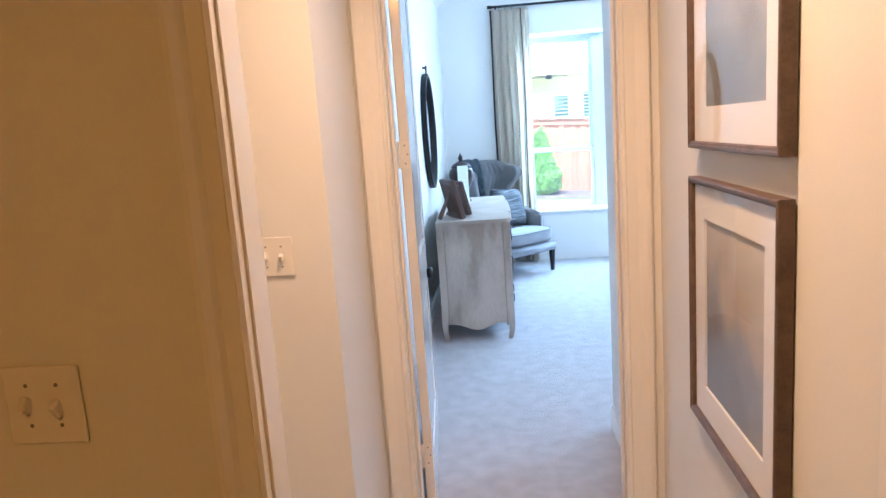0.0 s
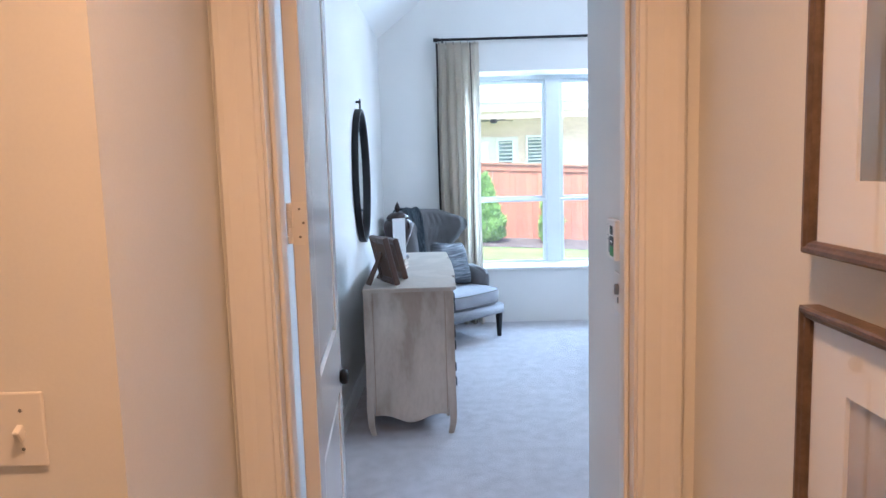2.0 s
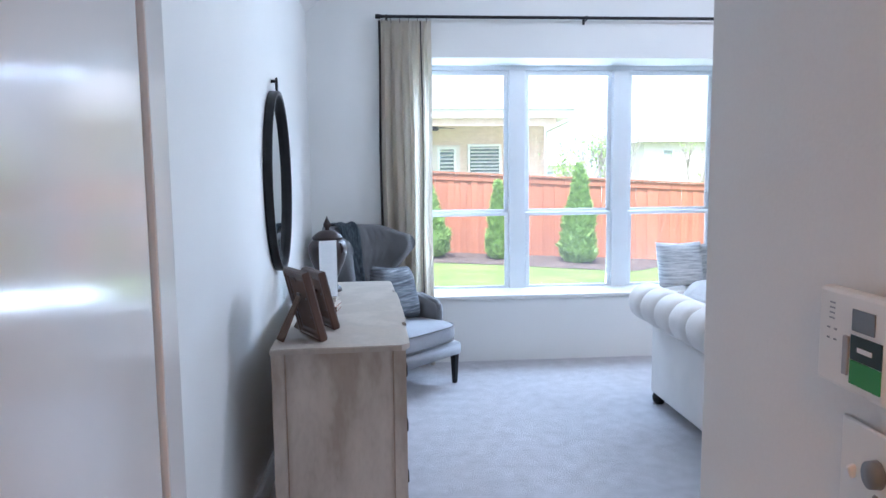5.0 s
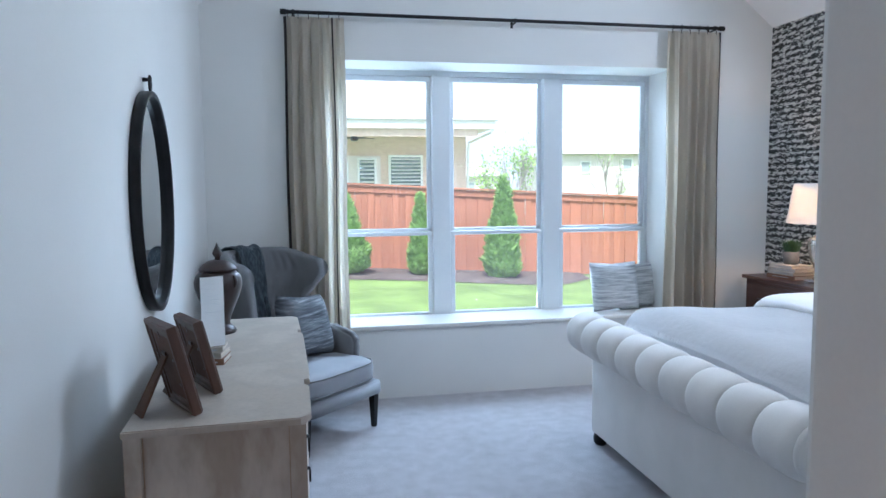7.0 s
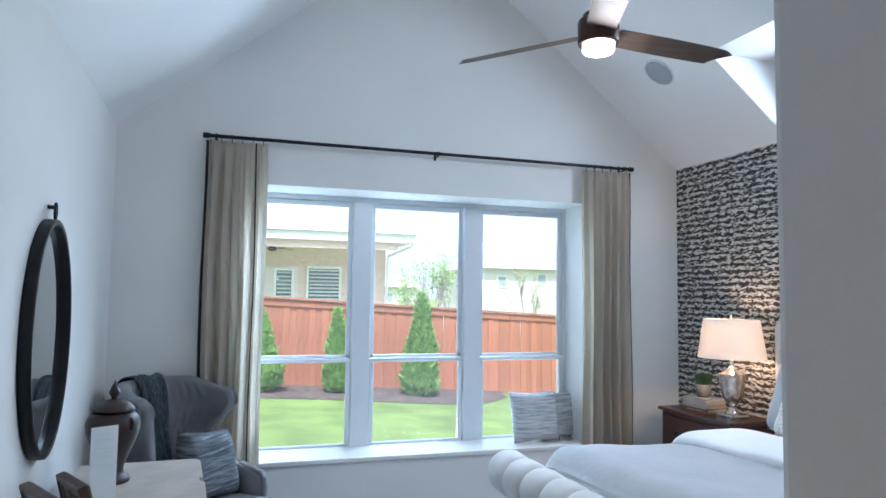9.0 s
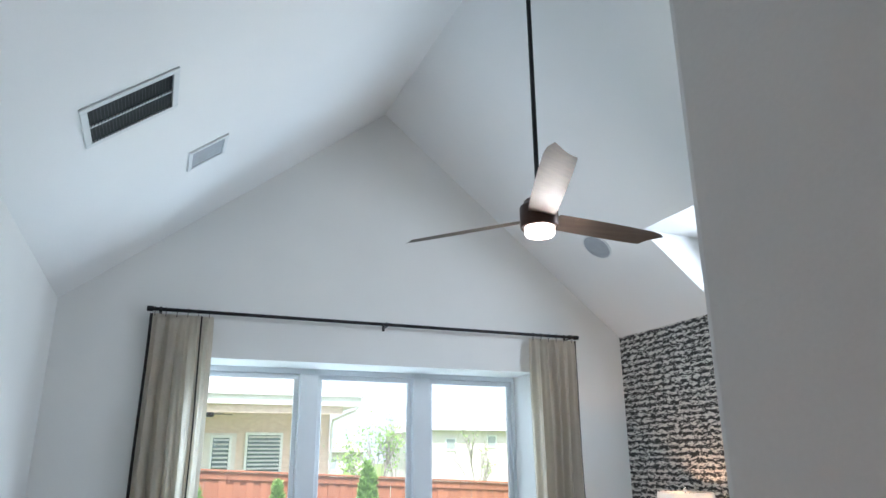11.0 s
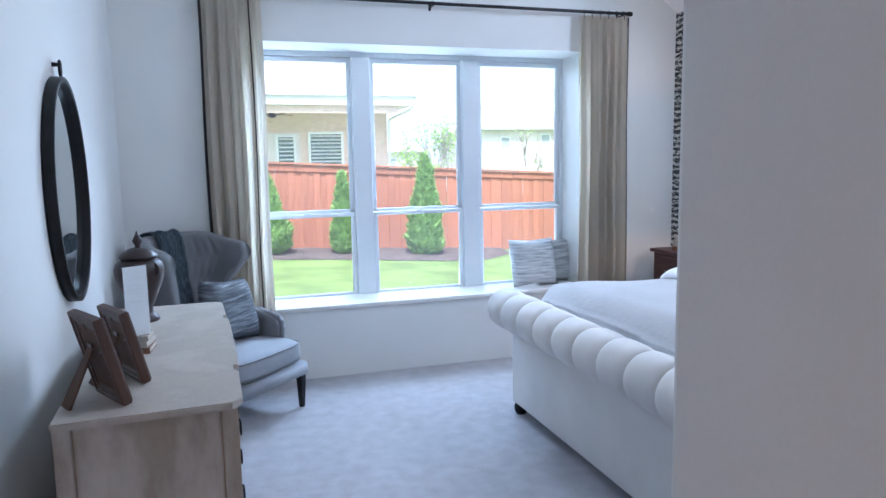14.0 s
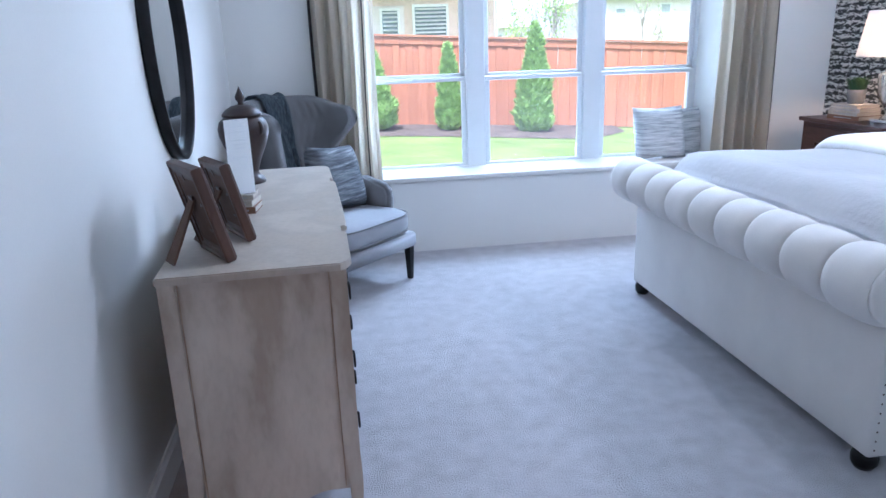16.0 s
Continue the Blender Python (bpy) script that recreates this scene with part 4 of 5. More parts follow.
lid = part("lid", lathe(bmesh.new(), [(0.001, 0.309), (0.086, 0.309), (0.090, 0.316), (0.086, 0.324), (0.072, 0.340), (0.046, 0.356), (0.022, 0.362), (0.001, 0.363)], 40), DARKWOOD, k, "", True)
part("finial", lathe(bmesh.new(), [(0.014, 0.361), (0.012, 0.372), (0.021, 0.386), (0.023, 0.396), (0.016, 0.412), (0.007, 0.430), (0.001, 0.446)], 24), DARKWOOD, lid, "", True)
for sgn in (1, -1):
    m = pose(0, 0, 0, 0, 0, -40 if sgn > 0 else 140)
    bm = tube(bmesh.new(), [m @ Vector((0.104 + 0.014 * math.sin(a), 0, 0.285 - 0.05 * (1 - math.cos(a)) / 2)) for a in [math.pi * i / 12 for i in range(13)]], [0.010 - 0.003 * abs(i - 6) / 6 for i in range(13)], 8)
    part("handle", bm, DARKWOOD, k, "", True)


def photo_frame(m, w, h, label):
    """A frame seen from behind, leaning on a strut: local x along the frame's width, its front to +y, base at the origin."""
    f = thing("photo_frame", label, "photo frame", m, "photo frames")
    lean = pose(0, 0, 0, 14, 0, 0)
    b = 0.042
    # rails with a stepped back and a rounded front
    prof = [(0, -0.010), (0.004, -0.015), (0.014, -0.016), (0.017, -0.011), (0.030, -0.010), (0.034, -0.006), (b, -0.006), (b, 0.010), (0.032, 0.020), (0.018, 0.024), (0.006, 0.020), (0, 0.012)]
    hw = w / 2
    for (xa, za), (xb, zb), nrm in (((-hw, 0), (hw, 0), (0, 1)), ((hw, 0), (hw, h), (-1, 0)), ((hw, h), (-hw, h), (0, -1)), ((-hw, h), (-hw, 0), (1, 0))):
        bm = bmesh.new()
        d = Vector((xb - xa, zb - za)).normalized()
        ra = [bm.verts.new(lean @ Vector((xa + nrm[0] * u + d.x * u, v, za + nrm[1] * u + d.y * u))) for u, v in prof]
        rb = [bm.verts.new(lean @ Vector((xb + nrm[0] * u - d.x * u, v, zb + nrm[1] * u - d.y * u))) for u, v in prof]
        for i in range(len(prof)):
            j = (i + 1) % len(prof)
            bm.faces.new((ra[i], rb[i], rb[j], ra[j]))
        part("frame_side", bm, FRAMEWOOD, f)
    part("backing", box(bmesh.new(), -hw + b - 0.002, hw - b + 0.002, -0.0055, -0.001, b - 0.002, h - b + 0.002, 0, 1, lean), BACKING, f, "brown backing board")
    part("picture", box(bmesh.new(), -hw + b - 0.002, hw - b + 0.002, 0.0, 0.004, b - 0.002, h - b + 0.002, 0, 1, lean), WHITEP, f)
    for x, z, r in ((-hw + b - 0.004, h * 0.62, 20), (hw - b + 0.004, h * 0.62, -20), (0.0, h - b + 0.004, 70), (-hw + b - 0.004, h * 0.34, -15), (hw - b + 0.004, h * 0.34, 15)):
        part("turn_button", moved(bx(-0.011, 0.011, -0.013, -0.0105, -0.004, 0.004, 0.001, 1), lean @ pose(x, 0, z, 0, r, 0)), BRONZE, f, "small metal turn button")
    bm = bmesh.new()
    a0 = lean @ Vector((0, -0.010, h * 0.64))
    d = Vector((0, -0.115 - h * 0.10, 0.002)) - a0
    rows = [[bm.verts.new(a0 + d * t + Vector((sx * wd, sy * 0.004, 0))) for sx, sy in ((-1, -1), (1, -1), (1, 1), (-1, 1))] for t, wd in ((0, 0.020), (0.5, 0.028), (1, 0.036))]
    for p, q in zip(rows, rows[1:]):
        for i in range(4):
            bm.faces.new((p[i], p[(i + 1) % 4], q[(i + 1) % 4], q[i]))
    bm.faces.new(rows[0][::-1]), bm.faces.new(rows[-1])
    part("strut", bm, BACKING, f, "wooden easel strut")
    part("strut_hinge", box(bmesh.new(), -0.018, 0.018, -0.016, -0.009, h * 0.63, h * 0.68, 0.002, 1, lean), BRONZE, f)


photo_frame(pose(-0.315, 3.845, ZT + 0.0045, 0, 0, -61), 0.225, 0.295, "brown wooden photo frame seen from behind on its strut")
photo_frame(pose(-0.276, 4.065, ZT + 0.0045, 0, 0, -63), 0.22, 0.265, "smaller brown wooden photo frame standing behind another")


def book(m, w, d, h, cover, label, group="stacked books"):
    """A closed book lying flat: spine to -x."""
    b = thing("book", label, "book", m, group)
    bm = bmesh.new()
    t = 0.003
    box(bm, -w / 2, w / 2, -d / 2, d / 2, 0, t, 0.001, 1), box(bm, -w / 2, w / 2, -d / 2, d / 2, h - t, h, 0.001, 1)
    box(bm, -w / 2, -w / 2 + t, -d / 2, d / 2, t, h - t)
    part("cover", bm, cover, b)
    part("page_block", bx(-w / 2 + t, w / 2 - 0.004, -d / 2 + 0.004, d / 2 - 0.004, t, h - t), PAGES, b)
    part("spine_title", bx(-w / 2 - 0.0008, -w / 2 + 0.0002, -d * 0.28, d * 0.28, h * 0.40, h * 0.60), INK, b)


book(pose(-0.306, 4.455, ZT, 0, 0, 84), 0.14, 0.115, 0.026, BOOKB, "brown worn book lying flat on the dresser")
book(pose(-0.308, 4.457, ZT + 0.0263, 0, 0, 80), 0.14, 0.11, 0.024, BOOKC, "pale book lying flat on another book")
book(pose(-0.308, 4.457, ZT + 0.0506, 0, 0, 86), 0.135, 0.105, 0.022, BOOKC, "pale topmost book of a small stack")
k = thing("acrylic_sign", "white printed card in a clear acrylic stand on books", "sign", pose(-0.293, 4.392, ZT + 0.0732, 0, 0, 30))
bm = bmesh.new()
box(bm, -0.048, 0.048, -0.004, -0.001, 0.0, 0.285), box(bm, -0.048, 0.048, 0.0025, 0.0055, 0.0, 0.285), box(bm, -0.048, 0.048, -0.004, 0.07, -0.0, 0.003)
part("holder", bm, PICGLASS, k, "clear acrylic holder").visible_shadow = False
part("card", bx(-0.0465, 0.0465, -0.0005, 0.0020, 0.004, 0.284), CARD, k, "white card")
for i, (z, w) in enumerate(((0.255, 0.05), (0.235, 0.07), (0.205, 0.06), (0.19, 0.065), (0.175, 0.055), (0.14, 0.06), (0.10, 0.04))):
    part("text_line", bx(-w / 2, w / 2, -0.0010, -0.0004, z, z + 0.004), SIGNINK, k)


# ---- armchair ----
def armchair():
    t = thing("armchair", "grey linen wing armchair with tufted back and black tapered legs", "armchair", pose(0.012, 6.075, 0, 0, 0, 46.0))
    # local: front to -y
    for x, y, tilt in ((-0.318, -0.350, 1), (0.325, -0.350, 1), (-0.26, 0.30, -1), (0.26, 0.30, -1)):
        bm = bmesh.new()
        rings = [[bm.verts.new((x + a * w, y + b * w + (0.05 * (1 - z / 0.24) if tilt < 0 else 0), z)) for a, b in ((-1, -1), (1, -1), (1, 1), (-1, 1))] for z, w in ((0, 0.014), (0.24, 0.024))]
        for i in range(4):
            bm.faces.new((rings[0][i], rings[0][(i + 1) % 4], rings[1][(i + 1) % 4], rings[1][i]))
        bm.faces.new(rings[0][::-1]), bm.faces.new(rings[1])
        part("leg", bm, BLACK, t, "black tapered wooden leg")
    bm = bmesh.new()
    out = [(-0.350, -0.388), (0.365, -0.388), (0.375, 0.05), (0.30, 0.33), (-0.30, 0.33), (-0.36, 0.05)]
    prism(bm, out, "z", 0.225, 0.318)
    bmesh.ops.bevel(bm, geom=list(bm.edges), offset=0.012, segments=2, affect="EDGES")
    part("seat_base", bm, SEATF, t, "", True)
    bm = bmesh.new()

    def seat(u, v):
        a = 2 * math.pi * u
        c, s = math.cos(a), math.sin(a)
        r = 1.0 / (abs(c) ** 5 + abs(s) ** 5) ** 0.2
        p = math.sin(math.pi * v)
        h = -math.cos(math.pi * v)
        rr = p ** 0.30
        return Vector((0.006 + 0.360 * c * r * rr, -0.058 + 0.342 * s * r * rr, 0.398 + 0.082 * (abs(h) ** 0.55) * (1 if h > 0 else -1) * 1.0))
    grid(bm, seat, 64, 24, True)
    bmesh.ops.remove_doubles(bm, verts=bm.verts, dist=0.001)
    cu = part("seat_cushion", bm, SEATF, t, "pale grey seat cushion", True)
    for z in (0.344, 0.452):
        pts = []
        for i in range(65):
            a = 2 * math.pi * i / 64
            c, s = math.cos(a), math.sin(a)
            r = 1.0 / (abs(c) ** 5 + abs(s) ** 5) ** 0.2
            pts.append((0.006 + 0.355 * c * r, -0.058 + 0.337 * s * r, z))
        part("piping", tube(bmesh.new(), pts, 0.005, 6), CHAIR, cu, "dark piping", True)

    # plan of the wrap-round back, from wing to wing
    def plan(u, off, reach=1.55):
        a = (u - 0.5) * 2
        th = a * reach
        x = 0.295 * math.copysign(abs(math.sin(th)) ** 0.75, th) + 0.03 * a
        y = 0.385 * math.copysign(abs(math.cos(th)) ** 0.75, math.cos(th)) - 0.02
        d = Vector((x, y * 0.9, 0)).normalized()
        return Vector((x, y, 0)) + d * off

    def top(u):
        a = abs(u - 0.5) * 2
        return 1.195 - 0.015 * a ** 2 - 0.06 * max(0.0, (a - 0.62) / 0.38) ** 2

    bm = bmesh.new()

    def back(u, v):
        # v runs round the thickness: inside face up, over the top, outside face down
        zt, z0 = top(u), 0.30
        if v < 0.45:
            k = v / 0.45
            z = z0 + (zt - 0.03 - z0) * k
            off = -0.045 - 0.012 * math.sin(math.pi * k)
            row = (z - 0.55) / 0.16
            bx_, bz_ = math.sin(math.pi * (u - 0.5) * 14 + (math.pi / 2 if int(math.floor(row)) % 2 else 0)), math.sin(math.pi * row)
            if 0.12 < u < 0.88 and z > 0.55:
                off += 0.013 * (abs(bx_) * abs(bz_)) ** 0.5 * -1 + 0.006
        elif v < 0.55:
            k = (v - 0.45) / 0.10
            z = zt - 0.03 + 0.03 * math.sin(math.pi * k)
            off = -0.045 + 0.09 * (0.5 - 0.5 * math.cos(math.pi * k))
        else:
            k = (v - 0.55) / 0.45
            z = zt - 0.03 - (zt - 0.03 - z0) * k
            off = 0.045
        low = max(0.0, min(1.0, (0.73 - z) / 0.09))
        p = plan(u, off, 0.98 + 0.54 * math.exp(-((z - 1.045) / 0.165) ** 2) + 0.50 * low)
        lean = 0.16 * max(0, z - 0.42)
        flare = 1.0 + 0.10 * max(0, (z - 0.6))
        waist = 1.0 - 0.04 * math.exp(-((z - 0.72) / 0.13) ** 2) * (abs(u - 0.5) * 2) ** 4
        return Vector((p.x * flare * waist, p.y + lean * (1 if p.y > 0.1 else 0.6), z))
    grid(bm, back, 72, 60)
    ends = [e for e in bm.edges if e.is_boundary]
    bmesh.ops.holes_fill(bm, edges=ends, sides=0)
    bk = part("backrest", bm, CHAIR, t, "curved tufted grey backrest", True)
    for i in range(6):
        for r in range(3):
            u = 0.22 + 0.56 * (i + (0.5 if r % 2 else 0.0)) / 6
            p = back(u, 0.14 + 0.11 * r)
            part("button", lathe(bmesh.new(), [(0.001, -0.004), (0.009, -0.002), (0.009, 0.002), (0.001, 0.005)], 10, Matrix.Translation(p) @ pose(0, 0, 0, 90)), CHAIR, bk)
    for s in (-1, 1):
        bm = bmesh.new()
        prof = [(-0.19, 0.30), (-0.21, 0.55), (-0.19, 0.605), (-0.13, 0.63), (0.02, 0.655), (0.10, 0.655), (0.10, 0.30)]
        prism(bm, prof, "x", s * 0.300, s * 0.385)
        bmesh.ops.bevel(bm, geom=list(bm.edges), offset=0.022, segments=3, affect="EDGES")
        part("arm", bm, CHAIR, t, "low upholstered arm", True)
    return back


BACKFN = armchair()
CHM = pose(0.012, 6.075, 0, 0, 0, 46.0)
k = tagged(obj("throw_pillow", moved(cushion(0.44, 0.42, 0.17, 2.0), CHM @ pose(0.085, 0.03, 0.69, -20, 6, 4)), SLUB, True), "grey slub-striped throw pillow leaning in the armchair", "pillow", "throw pillows")

# knitted throw laid over one side of the backrest
bm = bmesh.new()


def throw_fn(u, v):
    uu = 0.34 + 0.24 * u + 0.16 * max(0.0, 0.45 - (0.06 + 0.64 * v)) + 0.02 * math.sin(5 * v + 3 * u)
    vv = 0.06 + 0.64 * v
    p = BACKFN(uu, vv)
    n = 0.012 + 0.014 * (1 + math.sin(2 * math.pi * (3.5 * u + 0.15 * math.sin(4 * v)))) * 0.5
    q = BACKFN(uu, min(0.995, vv + 0.01)) - BACKFN(uu, max(0.005, vv - 0.01))
    w = BACKFN(min(0.99, uu + 0.01), vv) - BACKFN(max(0.01, uu - 0.01), vv)
    d = w.cross(q).normalized()
    if vv < 0.45:
        d = -d if d.dot(Vector((0, -1, 0.2))) < 0 else d
    elif vv < 0.55:
        d = -d if d.z < 0 else d
    else:
        d = -d if d.dot(Vector((0, 1, 0.2))) < 0 else d
    return CHM @ (p + d * n)


grid(bm, throw_fn, 40, 60)
bmesh.ops.solidify(bm, geom=list(bm.faces), thickness=0.006)
tagged(obj("throw_blanket", bm, THROW, True), "slate blue knitted throw draped over the armchair back", "blanket")


# ---- bed ----
BY0, BY1 = 3.484, 5.522


def bed():
    t = thing("bed", "ivory upholstered sleigh bed with rolled channelled footboard", "bed")
    part("footboard_panel", bx(1.80, 1.93, BY0 + 0.075, BY1 - 0.025, 0.065, 0.66, 0.018, 3), LINENBED, t, "smooth ivory linen panel", True)
    n = 9
    w = (BY1 - BY0) / n
    for i in range(n):
        bm = bmesh.new()
        y0 = BY0 + i * w

        def fn(u, v):
            s = 2 * v - 1
            r = 0.127 * (1 - 0.20 * abs(s) ** 5 - (0.0 if 0 < i < n - 1 else 0.10 * max(0, (s if i == n - 1 else -s) - 0.6)))
            a = 2 * math.pi * u
            k = noise.noise((a, i * 2.0, v * 2)) * 0.004
            return Vector((1.752 + (r + k) * math.cos(a), y0 + w * v, 0.706 + (r + k) * math.sin(a)))
        vs = grid(bm, fn, 40, 14, True)
        bm.faces.new([c[0] for c in vs][::-1]), bm.faces.new([c[-1] for c in vs])
        part("roll_channel", bm, LINENBED, t, "stuffed ivory roll segment", True)
    for y, s in ((BY0, 1), (BY1, -1)):
        e = part("end_panel", lathe(bmesh.new(), [(0.001, 0), (0.100, 0), (0.106, 0.006), (0.108, 0.02), (0.001, 0.02)], 36, pose(1.752, y - s * 0.012, 0.706, -90 * s, 0, 0)), LINENBED, t, "round end of the roll", True)
        for i in range(14):
            a = math.pi * (0.58 - 0.80 * i / 13)
            part("nailhead", lathe(bmesh.new(), [(0.0036, 0), (0.003, 0.0016), (0.001, 0.0026)], 8, pose(1.752 + 0.088 * math.cos(a), y - s * 0.012, 0.706 + 0.088 * math.sin(a), 90 * s, 0, 0)), BRONZE, e)
        for i in range(14):
            part("nailhead", lathe(bmesh.new(), [(0.0036, 0), (0.003, 0.0016), (0.001, 0.0026)], 8, pose(1.822, y + s * (0.0748 if s > 0 else 0.0248), 0.10 + 0.036 * i, 90 * s, 0, 0)), BRONZE, e)
    for x, y in ((1.84, BY0 + 0.13), (1.84, BY1 - 0.085), (3.66, BY0 + 0.12), (3.66, BY1 - 0.12)):
        part("foot", lathe(bmesh.new(), [(0.001, 0), (0.032, 0), (0.044, 0.02), (0.046, 0.045), (0.040, 0.066), (0.001, 0.067)], 24, pose(x, y, 0)), BLACK, t, "black bun foot", True)
    for y in (BY0 + 0.10, BY1 - 0.15):
        part("side_rail", bx(1.93, 3.66, y, y + 0.05, 0.10, 0.38, 0.012, 2), LINENBED, t, "", True)
    # tufted headboard with a curved top
    bm = bmesh.new()
    hy0, hy1 = BY0 + 0.07, BY1 - 0.055

    def hb(u, v):
        a = 2 * u - 1
        zt = 1.66 + 0.11 * (1 - a * a) - 0.11 * max(0, (abs(a) - 0.86) / 0.14) ** 2
        z = 0.10 + (zt - 0.10) * v
        y = hy0 + (hy1 - hy0) * u
        edge = min(1, (1 - abs(a)) / 0.05, (1 - v) / 0.05)
        puff = 0.03 * max(0, edge) ** 0.5
        r = (z - 0.5) / 0.17
        c = (y - 4.48) / 0.20 + (0.5 if int(math.floor(r + 0.5)) % 2 else 0)
        fr, fc = r - round(r), c - round(c)
        dimple = 0.045 * math.exp(-(fr * fr + fc * fc * 1.3) * 22) if edge > 0.9 else 0
        return Vector((3.745 - puff + dimple, y, z))
    vs = grid(bm, hb, 90, 70)
    ext = bmesh.ops.extrude_face_region(bm, geom=list(bm.faces))
    for g in ext["geom"]:
        if isinstance(g, bmesh.types.BMVert):
            g.co.x = 3.815
    part("headboard", bm, LINENBED, t, "button-tufted ivory headboard", True)


bed()
tagged(obj("mattress", bx(1.935, 3.70, BY0 + 0.16, BY1 - 0.16, 0.39, 0.74, 0.06, 4), DUVET, True), "white mattress on the bed", "mattress")

bm = bmesh.new()


def duvet(u, v):
    """Wraps the mattress: v runs across the bed and down both sides."""
    x = 1.945 + u * 1.30
    a = (v - 0.5) * 2
    half = (BY1 - BY0) / 2 - 0.085
    top = 0.855 + 0.030 * math.exp(-((u - 0.18) / 0.25) ** 2) + 0.012 * noise.noise((x * 3, a * 4, 1)) + 0.02 * (1 - a * a)
    top -= 0.11 * max(0, 1 - u / 0.10) ** 2
    s = abs(a)
    if s < 0.76:
        y = a / 0.76 * half * 0.965
        z = top - 0.035 * (s / 0.76) ** 6
    else:
        k = (s - 0.76) / 0.24
        y = math.copysign(half * (0.965 + 0.055 * math.sin(k * 1.57)), a)
        z = top - 0.035 - 0.42 * k
        y += 0.012 * math.sin(x * 14 + 3 * noise.noise((x * 2, 0, 3))) * k
    return Vector((x, 4.4775 + y, z))


grid(bm, duvet, 70, 90)
bmesh.ops.solidify(bm, geom=list(bm.faces), thickness=0.02)
dv = thing("duvet", "white cotton duvet smoothed over the bed", "duvet")
part("cover", bm, DUVET, dv, "", True)
for vv in (0.012, 0.988):
    part("hem", tube(bmesh.new(), [duvet(i / 60, vv) + Vector((0, 0, 0.002)) for i in range(61)], 0.006, 8), DUVET, dv, "", True)
for uu in (0.98,):
    part("seam", tube(bmesh.new(), [duvet(uu, 0.01 + 0.98 * i / 80) + Vector((0, 0, 0.003)) for i in range(81)], 0.005, 8), DUVET, dv, "", True)
bm = bmesh.new()


def fold(u, v):
    """The turned-back edge: a thick soft roll across the bed."""
    a = (v - 0.5) * 2
    half = (BY1 - BY0) / 2 - 0.065
    ang = 2 * math.pi * u
    cx, sx = math.cos(ang), math.sin(ang)
    x = 3.13 + 0.27 * math.copysign(abs(cx) ** 0.6, cx) - 0.05 * a + 0.015 * noise.noise((a * 3, 2, ang))
    top = 0.872 + 0.02 * (1 - a * a) + 0.012 * noise.noise((a * 4, cx, 5))
    z = top + 0.050 * math.copysign(abs(sx) ** 0.7, sx)
    s = abs(a)
    y = a * half
    if s > 0.84:
        k = (s - 0.84) / 0.16
        y = math.copysign(half * (0.84 + 0.16 * math.sin(k * 1.57)), a)
        z -= 0.36 * k * k
    return Vector((x, 4.4775 + y, z))


vs = grid(bm, fold, 40, 70, True)
bm.faces.new([c[0] for c in vs][::-1]), bm.faces.new([c[-1] for c in vs])
tagged(obj("folded_coverlet", bm, DUVET, True), "white coverlet folded back across the bed", "coverlet")
for y, sd in ((5.00, 3.0), (4.42, 5.0), (3.90, 8.0)):
    tagged(obj("bed_pillow", moved(cushion(0.62, 0.46, 0.17, sd), pose(3.585, y, 1.12, 0, 0, 90) @ pose(0, 0, 0, 20, 0, 0)), BLUECOT, True), "pale blue pillow propped on the headboard", "pillow", "bed pillows")
for y, sd in ((4.86, 1.0), (4.25, 6.0)):
    tagged(obj("bolster_pillow", moved(cushion(0.50, 0.26, 0.14, sd), pose(3.43, y, 1.03, 0, 0, 90) @ pose(0, 0, 0, 24, 0, 0)), SHAGGY, True), "white textured lumbar pillow on the bed", "pillow", "lumbar pillows")

# cushions on the window seat
tagged(obj("throw_pillow", moved(cushion(0.43, 0.41, 0.15, 4.0), pose(2.585, 6.86, 0.765, -14, 0, 4)), SLUBL, True), "pale grey slub-striped pillow on the window seat", "pillow", "throw pillows")
tagged(obj("throw_pillow", moved(cushion(0.40, 0.39, 0.14, 9.0), pose(2.835, 6.955, 0.755, -8, 0, 10)), SLUBL, True), "pale grey slub-striped pillow behind another on the window seat", "pillow", "throw pillows")


# ---- nightstand, lamp, plant ----
ZN = 0.905
k = thing("nightstand", "reddish dark wood nightstand with drawers beside the bed", "nightstand")
part("top", bx(3.40, 3.825, 5.53, 6.33, ZN - 0.028, ZN, 0.006, 2), CHERRY, k)
part("body", bx(3.425, 3.82, 5.555, 6.305, 0.10, ZN - 0.029, 0.004, 1), CHERRY, k)
for z0, z1 in ((0.62, 0.85), (0.37, 0.60), (0.12, 0.35)):
    dr = part("drawer", bx(3.412, 3.4255, 5.59, 6.27, z0, z1, 0.004, 1), CHERRY, k)
    for y in (5.75, 6.11):
        part("handle", lathe(bmesh.new(), [(0.001, 0), (0.012, 0), (0.008, 0.006), (0.014, 0.018), (0.010, 0.026), (0.001, 0.027)], 16, pose(3.4125, y, (z0 + z1) / 2, 0, -90, 0)), BRONZE, dr, "", True)
for x in (3.44, 3.79):
    for y in (5.575, 6.285):
        part("leg", bx(x - 0.02, x + 0.02, y - 0.02, y + 0.02, 0, 0.10, 0.004, 1), CHERRY, k)

m, n, l, b = nodes_of("lamp_shade_linen")
b.inputs["Base Color"].default_value = (0.80, 0.78, 0.76, 1)
b.inputs["Roughness"].default_value = 0.9
_tl, _mx = n.new("ShaderNodeBsdfTranslucent"), n.new("ShaderNodeMixShader")
_tl.inputs[0].default_value = (0.85, 0.72, 0.62, 1)
_mx.inputs[0].default_value = 0.006
_nz, _bp = n.new("ShaderNodeTexNoise"), n.new("ShaderNodeBump")
